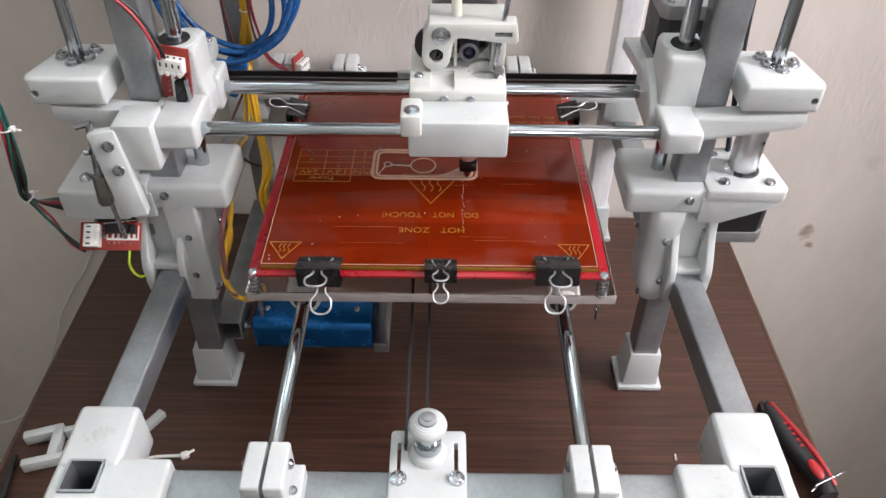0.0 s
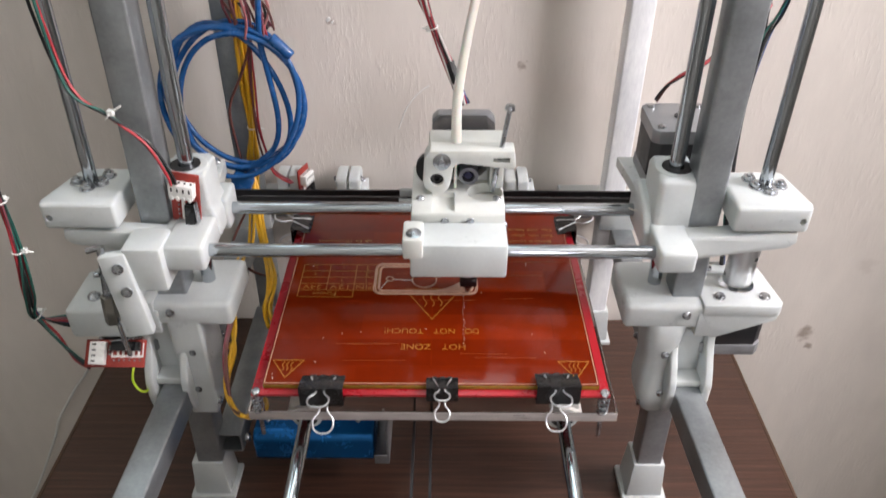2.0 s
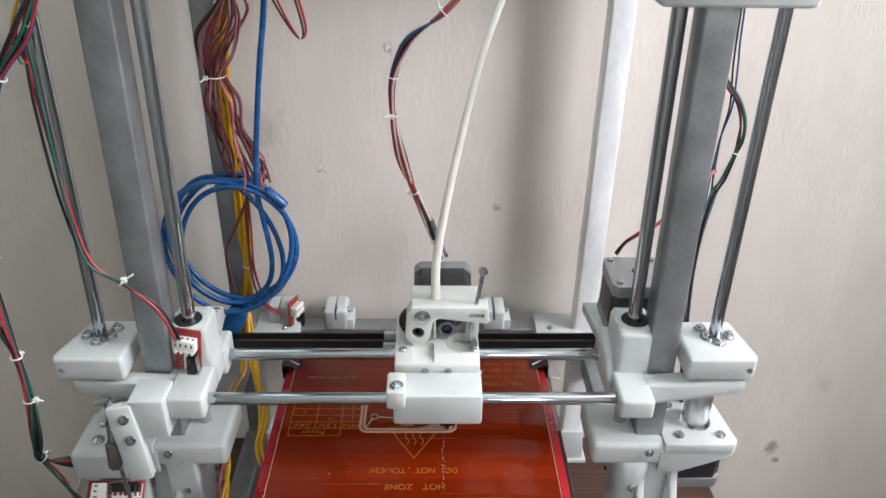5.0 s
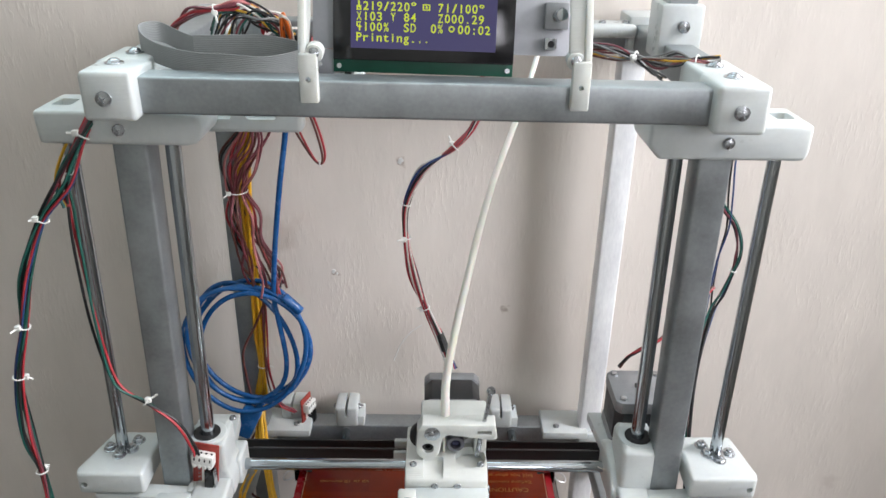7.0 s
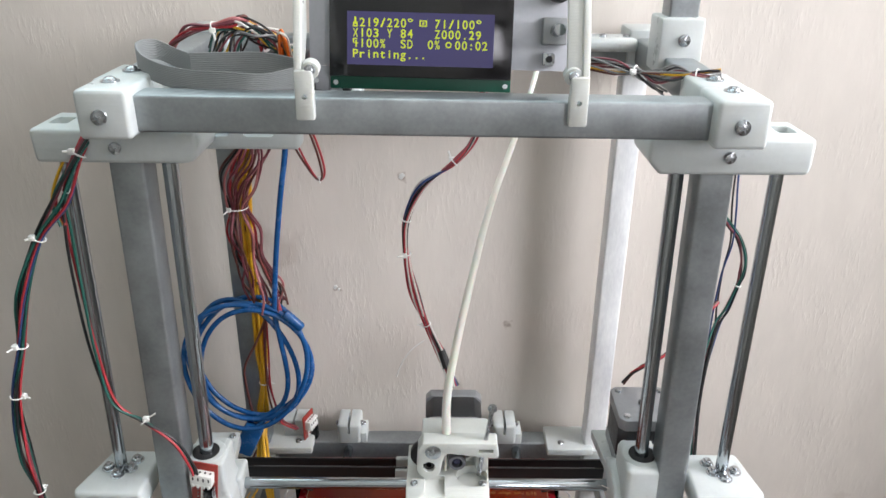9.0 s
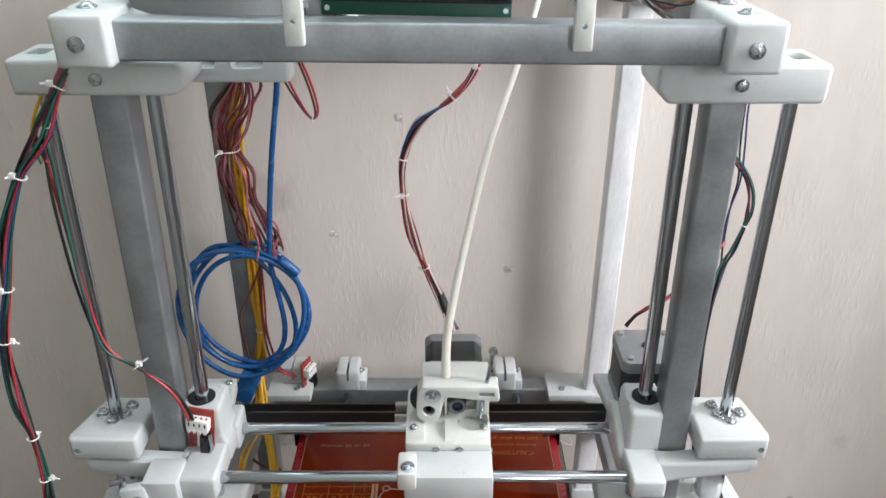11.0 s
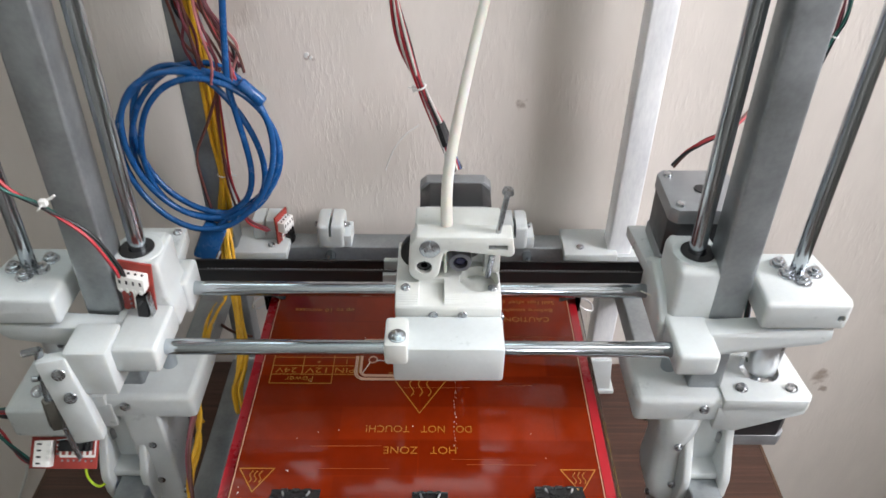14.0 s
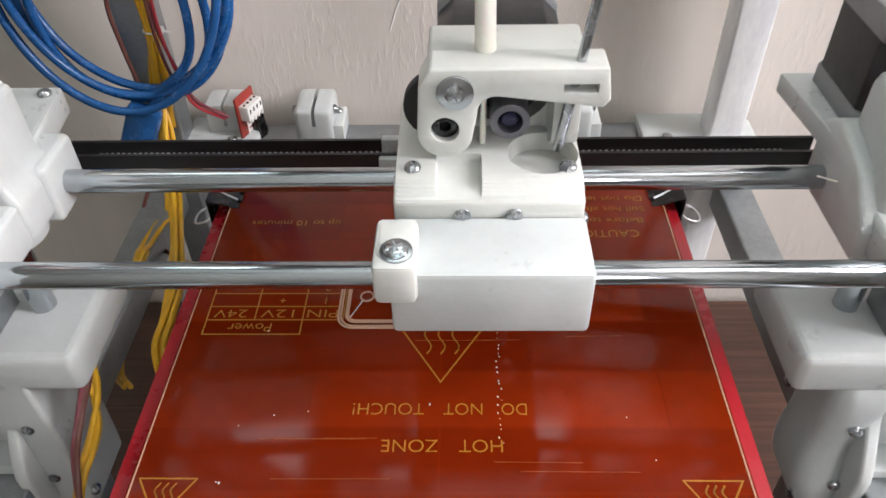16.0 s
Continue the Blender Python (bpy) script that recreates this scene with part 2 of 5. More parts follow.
WIRES = {k: material("wire_" + k, c, 0.42, 0, 0.12, 200) for k, c in dict(
    red=(0.40, 0.03, 0.04), black=(0.014, 0.014, 0.015), green=(0.012, 0.095, 0.075), yellow=(0.72, 0.40, 0.02), blue=(0.025, 0.055, 0.17), white=(0.62, 0.60, 0.56), brown=(0.12, 0.04, 0.03), maroon=(0.19, 0.045, 0.06),
    pink=(0.45, 0.16, 0.16), orange=(0.65, 0.16, 0.02), lime=(0.45, 0.62, 0.03), grey=(0.22, 0.22, 0.22)).items()}

# ---- building helpers, in millimetres ----
K = 0.001


def thing(name, label, category, base=(0, 0, 0), group="", kind=""):
    ob = new(name)
    ob.empty_display_size = 0.02
    ob.location = Vector(base) * K
    return tagged(ob, label, category, group, kind)


def part(name, bm, mat, parent, label="", smooth=40):
    """Links a bmesh, built in millimetres of the world, as one mesh under its parent."""
    me = bpy.data.meshes.new(name)
    bmesh.ops.scale(bm, vec=(K, K, K), verts=bm.verts)
    for f in bm.faces:
        f.smooth = smooth > 0
    bm.to_mesh(me)
    bm.free()
    return link(name, me, mat, parent, label, smooth)


def link(name, me, mat, parent, label="", smooth=40):
    if smooth:
        me.set_sharp_from_angle(angle=radians(smooth))
    me.materials.clear()
    me.materials.append(mat)
    ob = new(name, me)
    if parent:
        ob.parent = parent
        at = Vector(parent.location)
        if parent.parent:
            at = Vector((0, 0, 0))
            at = Vector(parent.parent.location) + Vector(parent.matrix_parent_inverse.translation)
        ob.matrix_parent_inverse = Matrix.Translation(-at)
    return tagged(ob, label)


def turned(bm, verts, m):
    """Turns and moves verts by m, whose translation is in millimetres."""
    for v in verts:
        v.co = m @ v.co
    return verts


def mm(x, y, z, rx=0, ry=0, rz=0):
    return Matrix.LocRotScale((x, y, z), Euler([radians(a) for a in (rx, ry, rz)]), None)


def box(bm, x0, x1, y0, y1, z0, z1, bev=0.0, seg=2, m=None):
    x0, x1 = min(x0, x1), max(x0, x1)
    r = bmesh.ops.create_cube(bm, size=1, matrix=Matrix.Translation(((x0 + x1) / 2, (y0 + y1) / 2, (z0 + z1) / 2)) @ Matrix.Diagonal((x1 - x0, y1 - y0, z1 - z0, 1)))
    vs = r["verts"]
    if bev:
        es = list({e for v in vs for e in v.link_edges})
        keep = set(bm.verts) - set(vs)
        bmesh.ops.bevel(bm, geom=es, offset=bev, segments=seg, profile=0.5, affect="EDGES", clamp_overlap=True)
        vs = [v for v in bm.verts if v not in keep]
    if m is not None:
        turned(bm, vs, m)
    return vs


def cyl(bm, p0, p1, r, r2=None, seg=20, caps=True, bev=0.0):
    p0, p1 = Vector(p0), Vector(p1)
    d = p1 - p0
    q = d.to_track_quat("Z", "Y").to_matrix().to_4x4()
    keep = set(bm.verts) if bev else None
    res = bmesh.ops.create_cone(bm, cap_ends=caps, segments=seg, radius1=r, radius2=r if r2 is None else r2, depth=d.length, matrix=Matrix.Translation((p0 + p1) / 2) @ q)
    vs = res["verts"]
    if bev:
        es = [e for e in {e for v in vs for e in v.link_edges} if any(len(f.verts) > 4 for f in e.link_faces)]
        bmesh.ops.bevel(bm, geom=es, offset=bev, segments=2, profile=0.5, affect="EDGES", clamp_overlap=True)
        vs = [v for v in bm.verts if v not in keep]
    return vs


def ball(bm, c, r, flat=1.0, seg=16):
    return bmesh.ops.create_uvsphere(bm, u_segments=seg, v_segments=seg // 2 + 2, radius=r, matrix=Matrix.Translation(c) @ Matrix.Diagonal((1, 1, flat, 1)))["verts"]


def prism(bm, poly, plane, a, b, bev=0.0, seg=2):
    """A polygon in the plane xy, xz or yz, drawn out from a to b along the third axis."""
    def put(u, v, w):
        return {"xy": (u, v, w), "xz": (u, w, v), "yz": (w, u, v)}[plane]
    keep = set(bm.verts)
    lo = [bm.verts.new(put(u, v, a)) for u, v in poly]
    hi = [bm.verts.new(put(u, v, b)) for u, v in poly]
    fs = [bm.faces.new(lo), bm.faces.new(hi)]
    n = len(poly)
    for i in range(n):
        fs.append(bm.faces.new((lo[i], lo[(i + 1) % n], hi[(i + 1) % n], hi[i])))
    bmesh.ops.recalc_face_normals(bm, faces=fs)
    vs = lo + hi
    if bev:
        es = list({e for v in vs for e in v.link_edges})
        bmesh.ops.bevel(bm, geom=es, offset=bev, segments=seg, profile=0.5, affect="EDGES", clamp_overlap=True)
        vs = [v for v in bm.verts if v not in keep]
    return vs


def loft(bm, rows):
    """A smooth body through level outlines: rows of z, x0, x1, y0, y1 and the corners' radius, from the top down."""
    loops = [[bm.verts.new((u, v, z)) for u, v in rounded(min(x0, x1), max(x0, x1), y0, y1, rr, 6)] for z, x0, x1, y0, y1, rr in rows]
    n = len(loops[0])
    fs = [bm.faces.new(loops[0]), bm.faces.new(loops[-1][::-1])]
    for a, b in zip(loops, loops[1:]):
        fs += [bm.faces.new((a[k], b[k], b[(k + 1) % n], a[(k + 1) % n])) for k in range(n)]
    bmesh.ops.recalc_face_normals(bm, faces=fs)


def arc(cx, cy, r, a0, a1, n=8):
    return [(cx + r * math.cos(radians(a0 + (a1 - a0) * i / n)), cy + r * math.sin(radians(a0 + (a1 - a0) * i / n))) for i in range(n + 1)]


def rounded(x0, x1, y0, y1, r, n=5):
    return arc(x1 - r, y1 - r, r, 0, 90, n) + arc(x0 + r, y1 - r, r, 90, 180, n) + arc(x0 + r, y0 + r, r, 180, 270, n) + arc(x1 - r, y0 + r, r, 270, 360, n)


def cut(bm, *cutters):
    """bm with the cutters taken out of it: real holes and slots."""
    def temp(b):
        me = bpy.data.meshes.new("temp")
        bmesh.ops.recalc_face_normals(b, faces=b.faces)
        b.to_mesh(me)
        b.free()
        return new("temp", me)
    base = temp(bm)
    tools = [temp(c) for c in cutters]
    for t in tools:
        md = base.modifiers.new("cut", "BOOLEAN")
        md.operation, md.solver, md.object, md.use_self = "DIFFERENCE", "EXACT", t, True
    dg = bpy.context.evaluated_depsgraph_get()
    me = bpy.data.meshes.new_from_object(base.evaluated_get(dg))
    out = bmesh.new()
    out.from_mesh(me)
    for o in (base, *tools):
        d = o.data
        bpy.data.objects.remove(o)
        bpy.data.meshes.remove(d)
    bpy.data.meshes.remove(me)
    return out


def bmx(fn, *a, **k):
    b = bmesh.new()
    fn(b, *a, **k)
    return b


def smooth_path(pts, sub=6, closed=False):
    p = [Vector(q) for q in pts]
    n = len(p)
    out = []
    for i in range(n if closed else n - 1):
        a, b, c, d = (p[(i - 1) % n], p[i], p[(i + 1) % n], p[(i + 2) % n]) if closed else (p[max(i - 1, 0)], p[i], p[i + 1], p[min(i + 2, n - 1)])
        for s in range(sub):
            t = s / sub
            out.append(0.5 * ((2 * b) + (c - a) * t + (2 * a - 5 * b + 4 * c - d) * t * t + (3 * b - a - 3 * c + d) * t ** 3))
    if not closed:
        out.append(p[-1])
    return out


def sweep(bm, path, r, seg=7, closed=False):
    """A round cord along a path of points; a pair of radii makes it taper."""
    n = len(path)
    rings = []
    up = None
    for i, p in enumerate(path):
        a, b = (path[(i - 1) % n], path[(i + 1) % n]) if closed else (path[max(i - 1, 0)], path[min(i + 1, n - 1)])
        t = (b - a).normalized()
        if up is None:
            up = t.orthogonal().normalized()
        up = (up - t * up.dot(t)).normalized()
        side = t.cross(up)
        rk = r[0] + (r[1] - r[0]) * i / (n - 1) if isinstance(r, tuple) else r
        rings.append([bm.verts.new(p + rk * (math.cos(2 * math.pi * k / seg) * up + math.sin(2 * math.pi * k / seg) * side)) for k in range(seg)])
    for i in range(n if closed else n - 1):
        a, b = rings[i], rings[(i + 1) % n]
        for k in range(seg):
            bm.faces.new((a[k], a[(k + 1) % seg], b[(k + 1) % seg], b[k]))
    if not closed:
        bm.faces.new(rings[0][::-1])
        bm.faces.new(rings[-1])


def cord(name, pts, r, mat, parent, label="", closed=False, sub=6, seg=7):
    bm = bmesh.new()
    sweep(bm, smooth_path(pts, sub, closed), r, seg, closed)
    return part(name, bm, mat, parent, label, 60)


def square_tube(p0, p1, w, mat, parent, name="tube", label="", d=None, wall=1.3):
    """A hollow square steel tube between two points; d: its depth across, w: its width."""
    d = d or w
    p0, p1 = Vector(p0), Vector(p1)
    ax = (p1 - p0).normalized()
    u = Vector((1, 0, 0)) if abs(ax.x) < 0.7 else Vector((0, 1, 0))
    u = (u - ax * u.dot(ax)).normalized()
    v = ax.cross(u)
    bm = bmesh.new()
    loops = []
    for p in (p0, p1):
        for k, rr in ((0, 1.6), (wall, 0.8)):
            loops.append([bm.verts.new(p + u * a + v * b) for a, b in rounded(-w / 2 + k, w / 2 - k, -d / 2 + k, d / 2 - k, rr, 3)])
    o0, i0, o1, i1 = loops
    n = len(o0)
    for k in range(n):
        j = (k + 1) % n
        bm.faces.new((o0[k], o0[j], o1[j], o1[k]))
        bm.faces.new((i0[k], i1[k], i1[j], i0[j]))
        bm.faces.new((o0[k], i0[k], i0[j], o0[j]))
        bm.faces.new((o1[k], o1[j], i1[j], i1[k]))
    bmesh.ops.recalc_face_normals(bm, faces=bm.faces)
    return part(name, bm, mat, parent, label)


def screw(at, way, r, parent, name="screw", washer=0.0, hexhead=False):
    """A pan-head or hex screw whose head stands out of a face at a point, along a way."""
    at, way = Vector(at), Vector(way).normalized()
    bm = bmesh.new()
    if washer:
        cyl(bm, at - way * 0.5, at + way * 0.8, washer, seg=20, bev=0.2)
    if hexhead:
        cyl(bm, at - way, at + way * r * 0.9, r, seg=6, bev=0.3)
        cyl(bm, at, at + way * r * 1.3, r * 0.5, seg=12)
    else:
        cyl(bm, at - way * 0.5, at + way * r * 0.35, r, seg=18)
        cyl(bm, at + way * r * 0.35, at + way * r * 0.62, r, r * 0.82, seg=18)
        cyl(bm, at + way * r * 0.62, at + way * r * 0.78, r * 0.82, r * 0.5, seg=18)
        bmesh.ops.remove_doubles(bm, verts=bm.verts, dist=0.001)
        q = way.to_track_quat("Z", "Y").to_matrix().to_4x4()
        # Raised dark bars: the shade of the cross recess is put into their colour.
        cross = bmesh.new()
        for a in (25, 115):
            box(cross, -r * 0.55, r * 0.55, -r * 0.09, r * 0.09, r * 0.5, r * 0.80, m=Matrix.Translation(at) @ q @ mm(0, 0, 0, 0, 0, a))
        head = part(name, bm, SCREW, parent)
        if not (parent.parent and parent.parent.parent):
            part("dark_cross", cross, MOTORCAP, parent)
        return head
    return part(name, bm, SCREW, parent)


def lettering(text, size, m, mat, parent, name="lettering", width=None, thick=0.05):
    """Words in the built-in font, size in millimetres, laid by the matrix m."""
    cu = bpy.data.curves.new("letters", "FONT")
    cu.body, cu.size, cu.align_x, cu.align_y, cu.extrude = text, size, "CENTER", "CENTER", thick
    cu.offset = -0.012 * size
    ob = new("letters", cu)
    me = bpy.data.meshes.new_from_object(ob.evaluated_get(bpy.context.evaluated_depsgraph_get()))
    bpy.data.objects.remove(ob)
    bpy.data.curves.remove(cu)
    if width:
        xs = [v.co.x for v in me.vertices]
        me.transform(Matrix.Diagonal((width / (max(xs) - min(xs)), 1, 1, 1)))
    me.transform(m @ Matrix.Scale(K, 4))
    return link(name, me, mat, parent, "", 0)


def strip(bm, a, b, w, z, h=0.1):
    """A thin drawn line on a level surface."""
    a, b = Vector((*a, 0)), Vector((*b, 0))
    d = b - a
    ang = math.degrees(math.atan2(d.y, d.x))
    box(bm, -w / 2, d.length + w / 2, -w / 2, w / 2, 0, h, m=mm(a.x, a.y, z, 0, 0, ang))

# ---- the room ----
RX0, RX1, RY0, RY1, RZ0, RZ1 = -2600, 1100, -2000, 309, -750, 1600


def slab(name, mat, label, *dims):
    bm = bmesh.new()
    box(bm, *dims)
    return tagged(part(name, bm, mat, None, label, 0), label, name.split("_")[0], kind="structure")


slab("floor", FLOOR, "worn grey cement floor of the room", RX0 - 150, RX1 + 150, RY0 - 150, RY1 + 150, RZ0 - 60, RZ0)
slab("ceiling", CEIL, "plain off-white painted ceiling", RX0 - 150, RX1 + 150, RY0 - 150, RY1 + 150, RZ1, RZ1 + 80)
slab("wall_left", PAINT, "plain beige painted side wall", RX0 - 150, RX0, RY0, RY1, RZ0, RZ1)


def wall_with_window(name, mat, label, plane, a0, a1, w0, w1, s, z0, z1):
    """A wall with a real window opening: four pieces of wall in one mesh, and a framed pane. s: the inner and outer face."""
    bm = bmesh.new()
    for u0, u1, v0, v1 in ((a0, w0, RZ0, RZ1), (w1, a1, RZ0, RZ1), (w0, w1, RZ0, z0), (w0, w1, z1, RZ1)):
        box(bm, *((s[0], s[1], u0, u1) if plane == "yz" else (u0, u1, s[0], s[1])), v0, v1)
    return tagged(part(name, bm, mat, None, label, 0), label, "wall", kind="structure")


def window(name, plane, w0, w1, at, z0, z1):
    win = thing(name, "painted window frame with clear panes letting in daylight", "window", kind="structure")
    mid = (w0 + w1) / 2
    for f, t in (((w0, w0 + 40), (z0, z1)), ((w1 - 40, w1), (z0, z1)), ((mid - 20, mid + 20), (z0 + 40, z1 - 40)), ((w0 + 40, w1 - 40), (z0, z0 + 40)), ((w0 + 40, w1 - 40), (z1 - 40, z1))):
        bm = bmesh.new()
        box(bm, *((at - 20, at + 20, *f) if plane == "yz" else (*f, at - 20, at + 20)), *t, 3)
        part("window_frame", bm, CEIL, win)
    for a, b in ((w0 + 40, mid - 20), (mid + 20, w1 - 40)):
        bm = bmesh.new()
        box(bm, *((at - 2, at + 2, a, b) if plane == "yz" else (a, b, at - 2, at + 2)), z0 + 40, z1 - 40)
        part("pane", bm, GLASS, win).visible_shadow = False


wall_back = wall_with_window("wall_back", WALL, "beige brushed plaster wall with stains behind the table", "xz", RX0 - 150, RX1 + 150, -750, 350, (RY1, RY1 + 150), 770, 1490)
cord("scratch", [(-5.7, 308.9, 261.6), (-17, 308.9, 252.4), (-24.8, 308.9, 241.6), (-28.8, 308.9, 233.4), (-33.6, 308.9, 219.5)], 0.45, CEIL, wall_back, "pale curved scratch in the plaster")
for x, z, w in ((-25, 429, 3.0), (-89, 319, 2.2), (-86, 317, 1.4)):
    bm = bmesh.new()
    prism(bm, [(x - w, z - w * 0.4), (x - w * 0.2, z - w * 1.1), (x + w, z + w * 0.2), (x + w * 0.3, z + w * 1.2), (x - w * 0.7, z + w * 0.6)], "xz", 308.4, 309.2, 0.2)
    part("paint_chip", bm, CEIL, wall_back)
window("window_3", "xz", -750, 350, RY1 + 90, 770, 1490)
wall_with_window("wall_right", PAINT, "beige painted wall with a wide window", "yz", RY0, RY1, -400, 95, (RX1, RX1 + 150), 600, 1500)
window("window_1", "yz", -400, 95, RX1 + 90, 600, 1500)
# Front wall and window are out of view, added to carry the fill.
wall_with_window("wall_front", PAINT, "unseen beige wall with an opening added for fill light", "xz", RX0 - 150, RX1 + 150, 600, 980, (RY0 - 150, RY0), 560, 1400)
window("window_fill", "xz", 600, 980, RY0 - 90, 560, 1400)
# Unseen pier added to block fill light from the back wall's right end.
slab("wall_pier", PAINT, "plain beige pier, unseen, added to shade the back wall's right end", 625, RX1, -1060, -960, RZ0, RZ1)
# Unseen block added in the corner to hold back side window light.
slab("wall_chimney_breast", PAINT, "plain beige corner block, unseen, added to shade the far right wall", 760, RX1, 120, RY1, RZ0, RZ1)
# Unseen partition added to cast soft shade on the back wall's left side.
slab("wall_partition", PAINT, "plain beige partition, unseen, added to shade the back wall's left side", RX0, 190, -760, -660, RZ0, RZ1)

# ---- the table ----
table = thing("table", "dark walnut laminate table standing against the wall", "table", (-15, 0, RZ0))
bm = bmesh.new()
box(bm, -323, 298, -420, 303, -24, 0, 1.5)
part("tabletop", bm, WOOD, table)
for x0, x1, y0, y1 in ((-326, -323, -420, 303), (298, 301, -420, 303), (-326, 301, -423, -420)):
    bm = bmesh.new()
    box(bm, x0, x1, y0, y1, -24, -0.5, 0.5)
    part("edge_band", bm, WOODEDGE, table, "worn brown edge strip")
for x in (-300, 230):
    for y in (-390, 230):
        bm = bmesh.new()
        box(bm, x, x + 40, y, y + 40, RZ0, -24, 2)
        part("leg", bm, WOODEDGE, table)

# ---- printer frame ----
T = 19.5
frame_ob = thing("printer_frame", "galvanised square tube frame with white printed brackets on a table", "printer frame", (0, 90, 0))


def post_x(side, z):
    """The posts lean a little: x of a post's axis at a height."""
    return 172.3 - 7.2 * z / 545 if side > 0 else -178.4 + 13.4 * z / 545


for s in (1, -1):
    square_tube((post_x(s, 8), 90, 8), (post_x(s, 530), 90, 530), T, STEEL, frame_ob, "post")
    sx = 178.5 if s > 0 else -181.5
    square_tube(((184 if s > 0 else -184), -88, 130.2), (178.5 if s > 0 else -180, 79, 130.2), T, STEEL, frame_ob, "side_tube")
    square_tube((171 * s - (3 if s < 0 else 0), 101, 130.2), (171 * s - (3 if s < 0 else 0), 268, 130.2), T, STEEL, frame_ob, "side_tube")
    # The lit right post takes the paler colour, the shaded left one plain steel.
    square_tube(((160 if s > 0 else -166), 279.5, 8), ((161 if s > 0 else -164), 279.5, 545), 19.5, LITPOST if s > 0 else STEEL, frame_ob, "rear_post")
    square_tube((sx, -101, 8), (sx, -101, 149), T, STEEL, frame_ob, "front_leg")
    tz = 548.5 if s < 0 else 546
    square_tube((166 * s, 84, tz), (167 * s, 268, tz), T, STEEL, frame_ob, "top_side_tube")
square_tube((-166, -101, 130.2), (166, -101, 130.2), T, STEEL, frame_ob, "cross_tube")
square_tube((-160, 288, 153.2), (160, 288, 153.2), T, STEEL, frame_ob, "rear_tube")
square_tube((-158, 66.5, 547.8), (160, 66.5, 545), T, STEEL, frame_ob, "top_beam")
square_tube((-160, 279, 545), (160, 279, 545), T, STEEL, frame_ob, "top_rear_tube")
square_tube((-159.5, 84, 58), (-159.5, 240, 58), T, STEEL, frame_ob, "low_tube")


def foot(x, y):
    bm = bmesh.new()
    box(bm, x - 18, x + 18, y - 17, y + 17, 0, 5, 1.2)
    lo, hi = 14.5, 12.4
    vs = [bm.verts.new((x + a * r, y + b * r, z)) for r, z in ((lo, 4.5), (hi, 40)) for a, b in ((-1, -1), (1, -1), (1, 1), (-1, 1))]
    fs = [bm.faces.new(vs[:4][::-1]), bm.faces.new(vs[4:])] + [bm.faces.new((vs[i], vs[(i + 1) % 4], vs[4 + (i + 1) % 4], vs[4 + i])) for i in range(4)]
    bmesh.ops.bevel(bm, geom=list({e for f in fs for e in f.edges}), offset=1.2, segments=2, profile=0.5, affect="EDGES")
    part("foot", bm, WHITE, frame_ob, "flared white printed foot")


foot(post_x(1, 20), 91)
foot(post_x(-1, 20) - 1.5, 91)
foot(160, 279.5)
foot(-166, 279.5)
foot(178.5, -101)
foot(-181.5, -101)


def front_corner(s):
    """The printed corner at the front: a sleeve over the side tube, one over the cross tube, and the open end of a leg."""
    X = (lambda v: v) if s > 0 else (lambda v: -v - 2)
    bm = bmesh.new()
    box(bm, X(162), X(196.3), -96, -55, 113, 148.6, 3.5, 3)
    box(bm, X(135), X(196), -122, -89, 113.4, 147.5, 2.5, 3)
    hole = bmx(box, X(178.5) - 9.9 if s > 0 else -181.5 - 9.9, X(178.5) + 9.9 if s > 0 else -181.5 + 9.9, -110.9, -91.1, 110, 160)
    part("front_corner", cut(bm, hole), WHITE, frame_ob)


for s in (1, -1):
    front_corner(s)


